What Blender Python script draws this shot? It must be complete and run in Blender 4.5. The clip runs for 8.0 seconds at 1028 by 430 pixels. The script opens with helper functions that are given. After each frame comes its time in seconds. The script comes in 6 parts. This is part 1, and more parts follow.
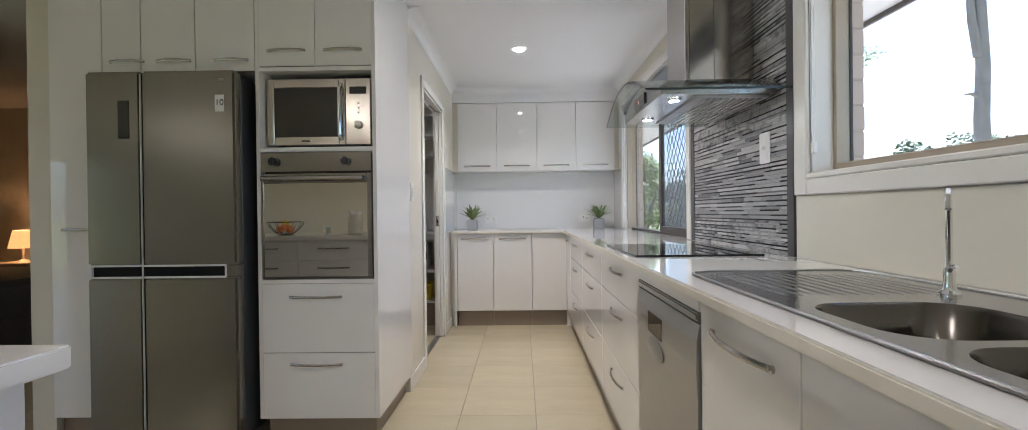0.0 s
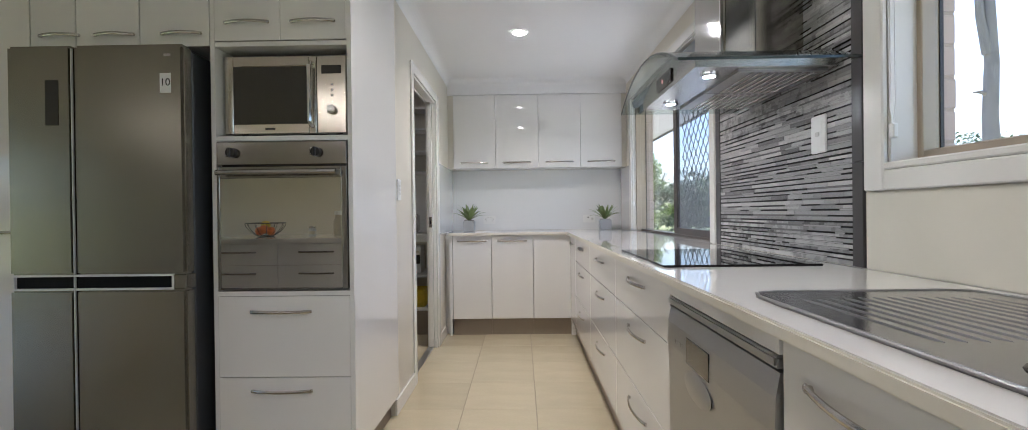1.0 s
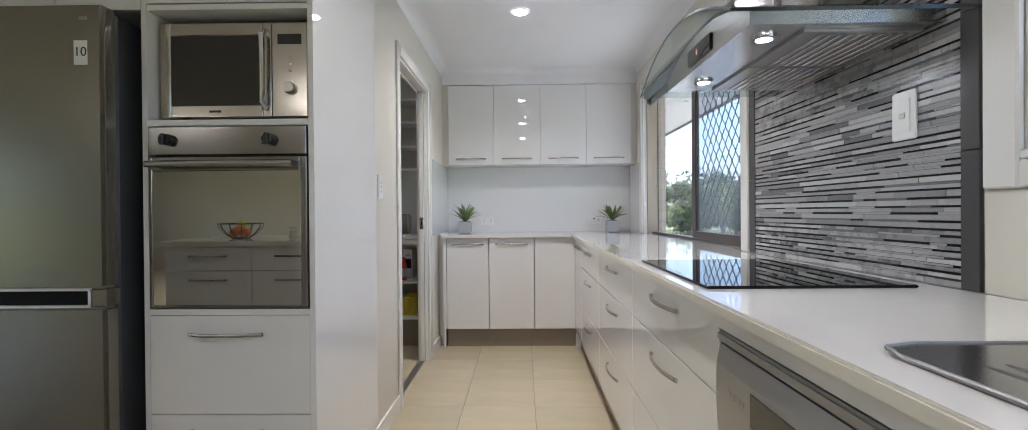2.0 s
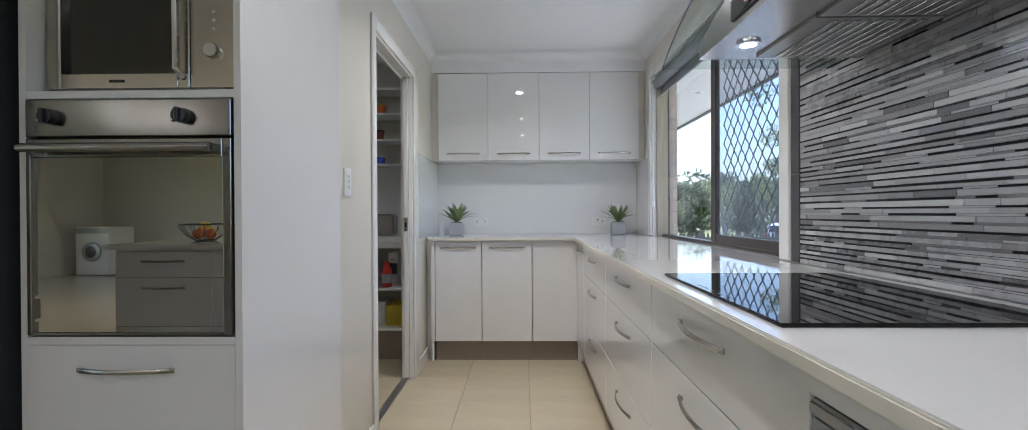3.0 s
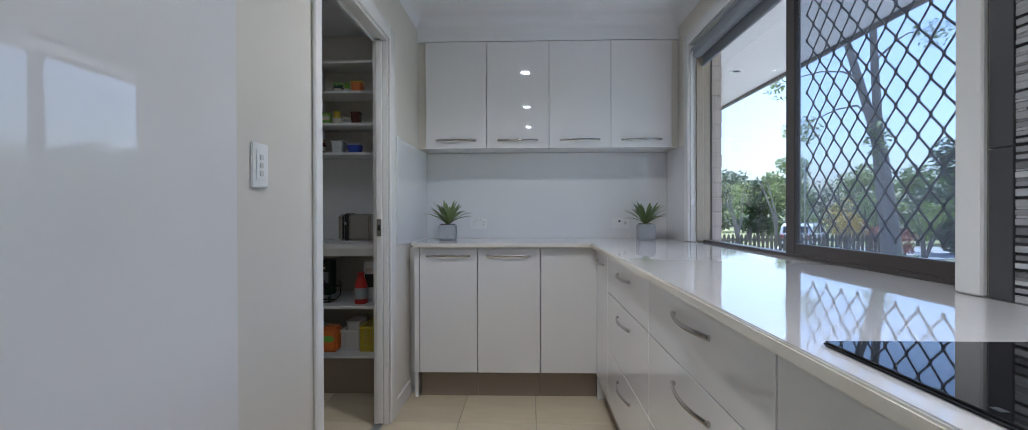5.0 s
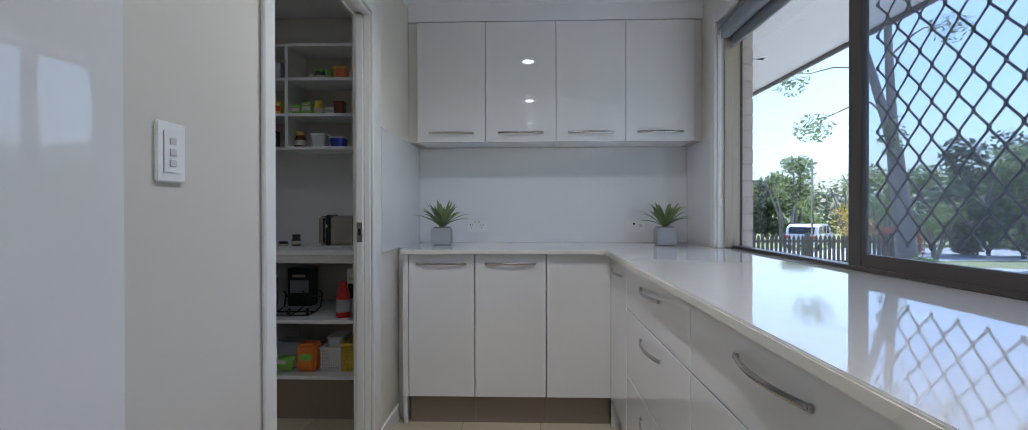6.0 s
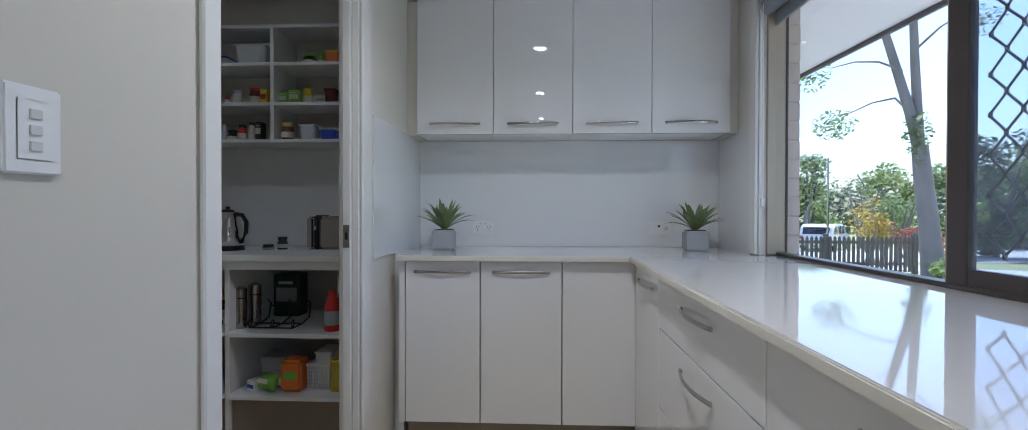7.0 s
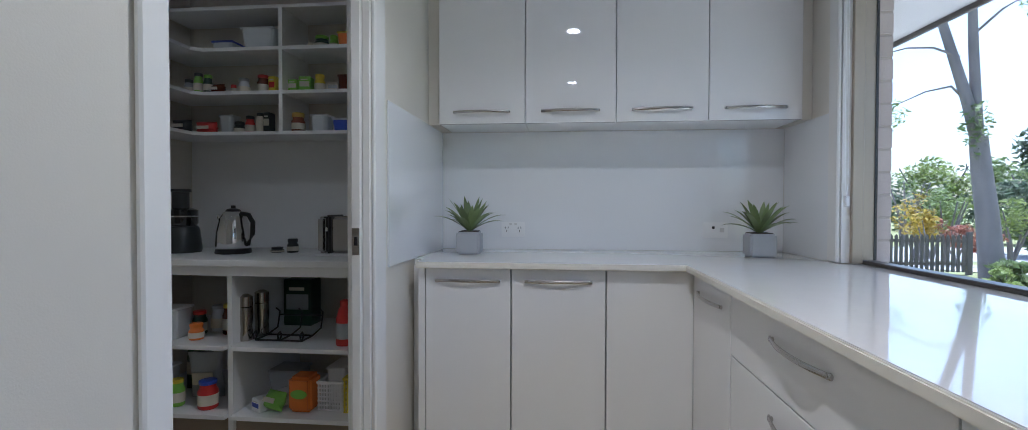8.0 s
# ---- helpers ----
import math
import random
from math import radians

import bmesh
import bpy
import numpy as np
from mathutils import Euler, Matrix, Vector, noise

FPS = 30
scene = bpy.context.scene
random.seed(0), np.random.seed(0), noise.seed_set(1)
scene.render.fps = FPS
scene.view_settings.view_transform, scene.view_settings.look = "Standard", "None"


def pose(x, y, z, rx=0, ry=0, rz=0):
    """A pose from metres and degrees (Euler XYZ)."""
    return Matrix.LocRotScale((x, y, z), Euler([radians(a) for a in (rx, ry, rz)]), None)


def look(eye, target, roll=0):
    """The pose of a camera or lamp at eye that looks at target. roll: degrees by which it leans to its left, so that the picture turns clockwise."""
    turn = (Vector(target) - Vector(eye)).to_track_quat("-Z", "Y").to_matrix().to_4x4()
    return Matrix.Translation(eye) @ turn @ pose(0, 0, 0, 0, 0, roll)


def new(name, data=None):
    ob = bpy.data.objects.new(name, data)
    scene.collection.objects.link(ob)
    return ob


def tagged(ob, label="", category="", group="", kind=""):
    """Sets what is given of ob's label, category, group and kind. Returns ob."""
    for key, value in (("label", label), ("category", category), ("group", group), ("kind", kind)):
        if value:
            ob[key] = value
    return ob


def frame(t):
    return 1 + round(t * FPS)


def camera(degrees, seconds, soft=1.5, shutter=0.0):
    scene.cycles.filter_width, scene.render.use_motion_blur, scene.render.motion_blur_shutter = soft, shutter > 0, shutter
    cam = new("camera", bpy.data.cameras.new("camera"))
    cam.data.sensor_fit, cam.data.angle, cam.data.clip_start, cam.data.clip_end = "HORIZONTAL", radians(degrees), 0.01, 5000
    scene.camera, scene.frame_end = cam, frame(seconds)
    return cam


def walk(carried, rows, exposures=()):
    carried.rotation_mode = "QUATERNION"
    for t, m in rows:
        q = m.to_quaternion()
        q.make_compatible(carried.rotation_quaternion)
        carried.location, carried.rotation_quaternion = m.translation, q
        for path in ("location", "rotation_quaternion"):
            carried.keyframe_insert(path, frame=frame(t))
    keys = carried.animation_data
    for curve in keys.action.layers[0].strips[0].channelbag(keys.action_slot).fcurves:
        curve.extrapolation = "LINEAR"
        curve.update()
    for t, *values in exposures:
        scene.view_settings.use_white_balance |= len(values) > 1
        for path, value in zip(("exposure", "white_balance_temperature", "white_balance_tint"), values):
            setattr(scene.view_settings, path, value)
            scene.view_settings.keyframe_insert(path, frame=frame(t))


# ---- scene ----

cam = camera(91.5, 8.0, soft=0.8)
PATH = [
    (0, (0.091, 1.674, 1.067), (0.06, 3.674, 1.056), -0.7),
    (0.5, (0.091, 1.833, 1.062), (0.061, 3.833, 1.051), -0.7),
    (1, (0.084, 2.023, 1.066), (0.054, 4.023, 1.056), -0.7),
    (1.5, (0.085, 2.199, 1.074), (0.052, 4.198, 1.062), -0.6),
    (3, (0.118, 2.766, 1.072), (0.082, 4.766, 1.062), -0.3),
    (3.5, (0.125, 2.93, 1.073), (0.087, 4.93, 1.062), -0.3),
    (4, (0.12, 3.115, 1.064), (0.078, 5.115, 1.054), -0.2),
    (4.5, (0.12, 3.297, 1.071), (0.068, 5.296, 1.059), -0.2),
    (6, (0.102, 3.835, 1.084), (0.036, 5.834, 1.071), -0.1),
    (6.5, (0.094, 3.994, 1.095), (0.021, 5.993, 1.082), -0.1),
    (7, (0.077, 4.147, 1.095), (-0.021, 6.145, 1.076), 0.1),
    (7.5, (0.057, 4.287, 1.100), (-0.081, 6.281, 1.072), 0.05),
    (8, (0.020, 4.442, 1.111), (-0.177, 6.432, 1.075), 0.1),
]
EXPOSURES = [(0, 1.98, 5620, 12.5), (1.5, 1.98, 5550, 12.5), (3.5, 1.66, 5280, 11.5), (4.5, 1.46, 5150, 11.5), (6, 1.28, 5130, 11.5), (8, 1.44, 5040, 11)]
walk(cam, [(t, look(eye, target, roll)) for t, eye, target, roll in PATH], EXPOSURES)

# ---- world, sun, lamps ----
SUN_ELEV, SUN_AZ = radians(62), radians(50)
world = bpy.data.worlds.new("sky")
scene.world = world
world.use_nodes = True
wn = world.node_tree
sky = wn.nodes.new("ShaderNodeTexSky")
sky.sky_type, sky.sun_disc = "NISHITA", False
sky.dust_density, sky.air_density = 2.5, 1.0
sky.sun_elevation, sky.sun_rotation = SUN_ELEV, SUN_AZ
wn.nodes["Background"].inputs[1].default_value = 0.12
wn.links.new(sky.outputs[0], wn.nodes["Background"].inputs[0])
sun = new("sun", bpy.data.lights.new("sun", "SUN"))
sun.data.energy, sun.data.angle, sun.data.color = 4.0, radians(0.5), (1.0, 0.95, 0.88)
SUN_FROM = Vector((math.sin(SUN_AZ) * math.cos(SUN_ELEV), math.cos(SUN_AZ) * math.cos(SUN_ELEV), math.sin(SUN_ELEV)))
sun.matrix_world = look(SUN_FROM * 30, (0, 0, 0))

CEIL = 2.30
# the first, in the pantry, is an unseen lamp added to lift the shelves
LAMPS = [(-1.30, 5.75), (0.085, 5.45), (0.095, 4.03), (0.105, 2.62), (-1.9, 0.4), (-4.4, -0.8), (-1.5, -2.6)]
LAMP_WATTS, LAMP_COL = 1.05, (1.0, 0.86, 0.70)


def disc_lamp(name, where, size, watts, colour, spread=180, aim=(0, 0, -1)):
    d = bpy.data.lights.new(name, "AREA")
    d.shape, d.size, d.energy, d.color = "DISK", size, watts, colour
    d.spread = radians(spread)
    ob = new(name, d)
    ob.matrix_world = look(where, Vector(where) + Vector(aim))
    return ob


for lx, ly in LAMPS:
    watts = {5.75: 0.11, 5.45: 2.7}.get(ly, 1.0 if ly > 1 else 4.6) * LAMP_WATTS     # pantry, end of the kitchen, kitchen, living room (unseen, added as fill)
    disc_lamp("downlight_lamp", (lx, ly, CEIL - 0.014), 0.034, watts, LAMP_COL, 138 if ly > 1 else 170)
for ly in (3.63, 4.04):
    disc_lamp("hood_lamp", (0.687, ly, 1.493), 0.034, 0.2, (1.0, 0.95, 0.85))


# ---- materials ----
def mat(name, base, rough=0.5, metal=0.0, var=0.06, scale=6.0, bump=0.0, bscale=60.0, coat=0.0, stretch=(1, 1, 1), rvar=0.0, pieces=0.0, islands=0.0):
    m = bpy.data.materials.new(name)
    m.use_nodes = True
    nt = m.node_tree
    n, l = nt.nodes, nt.links
    b = n["Principled BSDF"]
    b.inputs["Metallic"].default_value, b.inputs["Roughness"].default_value = metal, rough
    b.inputs["Coat Weight"].default_value, b.inputs["Coat Roughness"].default_value = coat, 0.03
    tc, mp = n.new("ShaderNodeTexCoord"), n.new("ShaderNodeMapping")
    mp.inputs["Scale"].default_value = stretch
    l.new(tc.outputs["Object"], mp.inputs["Vector"])
    big, fine = n.new("ShaderNodeTexNoise"), n.new("ShaderNodeTexNoise")
    for t, sc in ((big, scale), (fine, bscale)):
        t.inputs["Scale"].default_value, t.inputs["Detail"].default_value = sc, 5
        l.new(mp.outputs[0], t.inputs["Vector"])
    mix = n.new("ShaderNodeMix")
    mix.data_type = "RGBA"
    mix.inputs["A"].default_value = (*[max(0, c * (1 - var)) for c in base], 1)
    mix.inputs["B"].default_value = (*[min(1, c * (1 + var)) for c in base], 1)
    ad = n.new("ShaderNodeMath")
    ad.operation = "MULTIPLY_ADD"
    ad.inputs[1].default_value = 0.35
    l.new(fine.outputs[0], ad.inputs[0])
    sc2 = n.new("ShaderNodeMath")
    sc2.operation, sc2.inputs[1].default_value = "MULTIPLY", 0.65
    l.new(big.outputs[0], sc2.inputs[0])
    l.new(sc2.outputs[0], ad.inputs[2])
    l.new(ad.outputs[0], mix.inputs["Factor"])
    last = mix.outputs["Result"]
    if pieces or islands:
        src = n.new("ShaderNodeObjectInfo").outputs["Random"] if pieces else n.new("ShaderNodeNewGeometry").outputs["Random Per Island"]
        hv = n.new("ShaderNodeHueSaturation")
        mr = n.new("ShaderNodeMapRange")
        k = pieces or islands
        mr.inputs["To Min"].default_value, mr.inputs["To Max"].default_value = 1 - k, 1 + k
        l.new(src, mr.inputs["Value"])
        l.new(mr.outputs[0], hv.inputs["Value"])
        l.new(last, hv.inputs["Color"])
        last = hv.outputs[0]
    l.new(last, b.inputs["Base Color"])
    if rvar:
        rr = n.new("ShaderNodeMapRange")
        rr.inputs["To Min"].default_value, rr.inputs["To Max"].default_value = max(0, rough - rvar), rough + rvar
        l.new(big.outputs[0], rr.inputs["Value"])
        l.new(rr.outputs[0], b.inputs["Roughness"])
    if bump:
        bp = n.new("ShaderNodeBump")
        bp.inputs["Strength"].default_value, bp.inputs["Distance"].default_value = bump, 0.002
        l.new(fine.outputs[0], bp.inputs["Height"])
        l.new(bp.outputs[0], b.inputs["Normal"])
    return m


def glass_mat(name, tint, rough=0.0):
    """Thin clear sheet: mostly see-through, with a mirror share by Fresnel."""
    m = bpy.data.materials.new(name)
    m.use_nodes = True
    n, l = m.node_tree.nodes, m.node_tree.links
    n.remove(n["Principled BSDF"])
    tr, gl, lw, mx = n.new("ShaderNodeBsdfTransparent"), n.new("ShaderNodeBsdfGlossy"), n.new("ShaderNodeLayerWeight"), n.new("ShaderNodeMixShader")
    tr.inputs[0].default_value = (*tint, 1)
    gl.inputs["Roughness"].default_value = rough
    lw.inputs[0].default_value = 0.5
    pw, ma = n.new("ShaderNodeMath"), n.new("ShaderNodeMath")
    pw.operation, pw.inputs[1].default_value = "POWER", 5.0
    ma.operation, ma.inputs[1].default_value, ma.inputs[2].default_value = "MULTIPLY_ADD", 0.9, 0.03
    l.new(lw.outputs["Facing"], pw.inputs[0])
    l.new(pw.outputs[0], ma.inputs[0])
    l.new(ma.outputs[0], mx.inputs[0])
    l.new(tr.outputs[0], mx.inputs[1])
    l.new(gl.outputs[0], mx.inputs[2])
    l.new(mx.outputs[0], n["Material Output"].inputs[0])
    return m


def glow_mat(name, colour, strength):
    m = bpy.data.materials.new(name)
    m.use_nodes = True
    b = m.node_tree.nodes["Principled BSDF"]
    b.inputs["Base Color"].default_value = (0.8, 0.8, 0.8, 1)
    b.inputs["Emission Color"].default_value = (*colour, 1)
    b.inputs["Emission Strength"].default_value = strength
    return m


def ramp_mat(name, stops, rough, pieces=True):
    """Tile glaze whose shade differs from piece to piece."""
    m = mat(name, (0.5, 0.5, 0.5), rough, 0, 0.08, 30, 0.05, 200, rvar=0.08)
    n, l = m.node_tree.nodes, m.node_tree.links
    b = n["Principled BSDF"]
    src = n.new("ShaderNodeObjectInfo").outputs["Random"] if pieces else n.new("ShaderNodeNewGeometry").outputs["Random Per Island"]
    cr = n.new("ShaderNodeValToRGB")
    cr.color_ramp.interpolation = "CONSTANT"
    while len(cr.color_ramp.elements) < len(stops):
        cr.color_ramp.elements.new(0.5)
    for e, (p, c) in zip(cr.color_ramp.elements, stops):
        e.position, e.color = p, (*c, 1)
    l.new(src, cr.inputs[0])
    grain = n.new("ShaderNodeTexNoise")
    grain.inputs["Scale"].default_value, grain.inputs["Detail"].default_value = 14, 6
    tc, mp = n.new("ShaderNodeTexCoord"), n.new("ShaderNodeMapping")
    mp.inputs["Scale"].default_value = (1, 1, 14)
    l.new(tc.outputs["Generated"], mp.inputs[0])
    l.new(mp.outputs[0], grain.inputs["Vector"])
    mr = n.new("ShaderNodeMapRange")
    mr.inputs["To Min"].default_value, mr.inputs["To Max"].default_value = 0.75, 1.2
    l.new(grain.outputs[0], mr.inputs["Value"])
    hv = n.new("ShaderNodeHueSaturation")
    l.new(mr.outputs[0], hv.inputs["Value"])
    l.new(cr.outputs[0], hv.inputs["Color"])
    l.new(hv.outputs[0], b.inputs["Base Color"])
    return m


GLOSS = mat("gloss_white_laminate", (0.80, 0.79, 0.78), 0.012, 0, 0.015, 3, 0.003, 7, coat=0.35)
GLOSS.node_tree.nodes["Principled BSDF"].inputs["Coat Roughness"].default_value = 0.008
CARCASS = mat("white_melamine", (0.82, 0.82, 0.81), 0.35, 0, 0.02, 5, 0.03, 200)
QUARTZ = mat("white_quartz", (0.80, 0.78, 0.75), 0.05, 0, 0.04, 18, 0.0, 160, coat=0.4)
KICK = mat("kickboard_taupe", (0.27, 0.22, 0.17), 0.4, 0, 0.06, 4, 0.05, 120)
WALL = mat("wall_paint_cream", (0.67, 0.635, 0.56), 0.6, 0, 0.03, 3, 0.12, 320)
TRIM = mat("trim_white_gloss", (0.80, 0.79, 0.76), 0.25, 0, 0.02, 5, 0.04, 180)
CEILING = mat("ceiling_paint", (0.82, 0.82, 0.82), 0.7, 0, 0.02, 2, 0.08, 260)
SPLASH = mat("back_painted_glass", (0.87, 0.875, 0.88), 0.03, 0, 0.01, 3, coat=1.0)
SPLASH_CREAM = mat("cream_gloss_panel", (0.74, 0.71, 0.62), 0.12, 0, 0.02, 3, coat=0.2)
STEEL = mat("brushed_steel", (0.40, 0.38, 0.345), 0.09, 1, 0.05, 8, 0.03, 90, stretch=(1, 1, 30), rvar=0.03)
STEEL_H = mat("brushed_steel_flat", (0.47, 0.46, 0.45), 0.2, 1, 0.05, 8, 0.05, 90, stretch=(30, 1, 1), rvar=0.05)
DECKSTEEL = mat("polished_sink_steel", (0.33, 0.325, 0.33), 0.12, 1, 0.06, 8, 0.04, 90, stretch=(1, 20, 1), rvar=0.05)
RIBSTEEL = mat("satin_drainer_steel", (0.27, 0.265, 0.265), 0.36, 1, 0.06, 8, 0.04, 90)
# sink steel with the bowls' dark reflections put into the colour
BOWLSTEEL = mat("shaded_satin_bowl_steel", (0.17, 0.16, 0.148), 0.20, 1, 0.08, 10, 0.06, 120, rvar=0.08)
CHROME = mat("chrome", (0.78, 0.78, 0.78), 0.06, 1, 0.02)
NICKEL = mat("satin_nickel", (0.50, 0.48, 0.46), 0.22, 1, 0.04, 20)
FRIDGE = mat("dark_steel_finish", (0.265, 0.25, 0.21), 0.22, 0.85, 0.04, 6, 0.05, 90, stretch=(1, 1, 26), rvar=0.05)
FRIDGE_SIDE = mat("fridge_side_paint", (0.06, 0.065, 0.07), 0.4, 0.2, 0.08, 12, 0.15, 260)
SILVER = mat("silver_paint", (0.37, 0.37, 0.365), 0.3, 0.75, 0.04, 10, 0.04, 160, rvar=0.04)
TRIMLINE = mat("bright_trim_line", (0.72, 0.72, 0.72), 0.4, 0.2, 0.03)
OVENSTEEL = mat("dark_oven_steel", (0.30, 0.285, 0.265), 0.16, 1, 0.04, 8, 0.04, 90, stretch=(30, 1, 1), rvar=0.04)
ROCKER = mat("grey_rocker", (0.66, 0.65, 0.63), 0.35, 0, 0.03)
MWGLASS = mat("smoked_door_glass", (0.075, 0.075, 0.072), 0.05, 0.85, 0.06, 12)
MWSTEEL = mat("warm_microwave_steel", (0.50, 0.465, 0.40), 0.18, 1, 0.05, 8, 0.05, 90, stretch=(30, 1, 1), rvar=0.05)
BLACK = mat("black_plastic", (0.015, 0.015, 0.017), 0.3, 0, 0.2, 20, 0.05, 200)
BLACKGLASS = mat("black_glass", (0.012, 0.012, 0.013), 0.02, 0, 0.1, coat=0.6)
MATTBLACK = mat("matt_black", (0.006, 0.006, 0.007), 0.6, 0, 0.2, 20)
HOBGLASS = mat("ceramic_hob_glass", (0.010, 0.010, 0.011), 0.025, 0, 0.1)
HOBGLASS.node_tree.nodes["Principled BSDF"].inputs["Specular IOR Level"].default_value = 0.28
MATTBLACK.node_tree.nodes["Principled BSDF"].inputs["Specular IOR Level"].default_value = 0.15
OVENGLASS = mat("mirror_oven_glass", (0.57, 0.55, 0.50), 0.012, 0.95, 0.02)
BRONZE = mat("bronze_aluminium", (0.075, 0.062, 0.055), 0.35, 0.4, 0.08, 15, 0.04, 150)
BEIGE_AL = mat("beige_aluminium", (0.42, 0.36, 0.28), 0.35, 0.2, 0.05, 15, 0.04, 150)
MESH = mat("diamond_grille_paint", (0.018, 0.016, 0.017), 0.45, 0.2, 0.1, 20)
GLASS = glass_mat("clear_glass", (0.97, 0.985, 0.985))
SCREEN = glass_mat("tinted_screen_glass", (0.79, 0.84, 0.90))
sn = SCREEN.node_tree
haze, blend = sn.nodes.new("ShaderNodeBsdfDiffuse"), sn.nodes.new("ShaderNodeMixShader")
haze.inputs[0].default_value = (0.42, 0.47, 0.55, 1)          # fine insect mesh behind the pane
blend.inputs[0].default_value = 0.14
out = sn.nodes["Material Output"]
sn.links.new(out.inputs[0].links[0].from_socket, blend.inputs[1])
sn.links.new(haze.outputs[0], blend.inputs[2])
sn.links.new(blend.outputs[0], out.inputs[0])
HOODGLASS = glass_mat("hood_glass", (0.86, 0.90, 0.89))
GROUT = mat("grout", (0.33, 0.28, 0.205), 0.8, 0, 0.1, 20, 0.2, 300)
TILE = mat("cream_porcelain", (0.58, 0.505, 0.355), 0.20, 0, 0.17, 3.2, 0.03, 60, stretch=(1, 3, 1), rvar=0.06, pieces=0.05)
TILE_REST = mat("cream_porcelain_rest", (0.58, 0.505, 0.355), 0.20, 0, 0.17, 3.2, 0.03, 60, stretch=(1, 3, 1), rvar=0.06, islands=0.05)
STOPS = [(0.0, (0.16, 0.155, 0.16)), (0.12, (0.27, 0.265, 0.27)), (0.34, (0.36, 0.355, 0.36)), (0.66, (0.44, 0.435, 0.44)), (0.90, (0.54, 0.535, 0.53))]
STOPS_THIN = [(0.0, (0.012, 0.012, 0.014)), (0.50, (0.05, 0.048, 0.05)), (0.60, (0.22, 0.215, 0.22)), (0.80, (0.44, 0.435, 0.44))]
MOSAIC, MOSAIC_THIN = ramp_mat("mosaic_glaze", STOPS, 0.28), ramp_mat("mosaic_glaze_thin", STOPS_THIN, 0.2)
MOSAIC_REST, MOSAIC_THIN_REST = ramp_mat("mosaic_glaze_rest", STOPS, 0.28, pieces=False), ramp_mat("mosaic_glaze_thin_rest", STOPS_THIN, 0.2, pieces=False)
MOSGROUT = mat("mosaic_grout", (0.20, 0.19, 0.19), 0.8, 0, 0.1, 40, 0.2, 300)
CHARCOAL = mat("charcoal_tile", (0.065, 0.062, 0.065), 0.35, 0, 0.12, 20, 0.06, 120)
WHITEP = mat("white_plastic", (0.86, 0.86, 0.85), 0.28, 0, 0.02)
BLINDF = mat("blind_fabric", (0.27, 0.29, 0.31), 0.8, 0, 0.06, 12, 0.4, 500)
BRICK = mat("pale_brick", (0.50, 0.425, 0.38), 0.85, 0, 0.12, 14, 0.6, 140, pieces=0.07)
BRICKWALL = mat("brick_backing", (0.42, 0.36, 0.31), 0.9, 0, 0.1, 14, 0.5, 140)
SOFFIT = mat("soffit_paint", (0.60, 0.59, 0.57), 0.6, 0, 0.03, 4, 0.05, 200)
CONCRETE = mat("planter_concrete", (0.42, 0.43, 0.45), 0.8, 0, 0.10, 14, 0.35, 180)
LEAF = mat("succulent_leaf", (0.20, 0.26, 0.105), 0.40, 0, 0.35, 18, 0.2, 90, islands=0.35)
SOIL = mat("potting_soil", (0.05, 0.035, 0.025), 0.95, 0, 0.3, 60, 0.8, 120)
LENS = glow_mat("downlight_lens", (1.0, 0.95, 0.88), 30.0)
RED_GLOW = glow_mat("red_digits", (1.0, 0.08, 0.04), 0.35)


# ---- mesh helpers ----
def box(x0, x1, y0, y1, z0, z1, bev=0.0, seg=1):
    bm = bmesh.new()
    bmesh.ops.create_cube(bm, size=1, matrix=Matrix.Translation(((x0 + x1) / 2, (y0 + y1) / 2, (z0 + z1) / 2)) @ Matrix.Diagonal((abs(x1 - x0), abs(y1 - y0), abs(z1 - z0), 1)))
    if bev:
        bmesh.ops.bevel(bm, geom=bm.edges[:], offset=bev, segments=seg, affect="EDGES", clamp_overlap=True)
    return bm


def join(*bms):
    out = bmesh.new()
    for b in bms:
        me = bpy.data.meshes.new("tmp")
        b.to_mesh(me)
        b.free()
        out.from_mesh(me)
        bpy.data.meshes.remove(me)
    return out


def turned(bm, m):
    bmesh.ops.transform(bm, matrix=m, verts=bm.verts[:])
    return bm


def tube(pts, r, n=8, up=(0, 0, 1), flat=1.0):
    """A rod along pts; flat squeezes it along up."""
    bm = bmesh.new()
    rings = []
    pts = [Vector(p) for p in pts]
    for i, p in enumerate(pts):
        d = (pts[min(i + 1, len(pts) - 1)] - pts[max(i - 1, 0)]).normalized()
        u = Vector(up) if abs(d.dot(Vector(up))) < 0.95 else Vector((1, 0, 0))
        s = d.cross(u).normalized()
        u = s.cross(d).normalized()
        rr = r[i] if isinstance(r, (list, tuple)) else r
        rings.append([bm.verts.new(p + s * math.cos(a) * rr + u * math.sin(a) * rr * flat) for a in (2 * math.pi * (k + 0.5) / n for k in range(n))])
    for a, b in zip(rings, rings[1:]):
        for k in range(n):
            bm.faces.new((a[k], a[(k + 1) % n], b[(k + 1) % n], b[k]))
    bm.faces.new(rings[0][::-1])
    bm.faces.new(rings[-1])
    bmesh.ops.recalc_face_normals(bm, faces=bm.faces[:])
    return bm


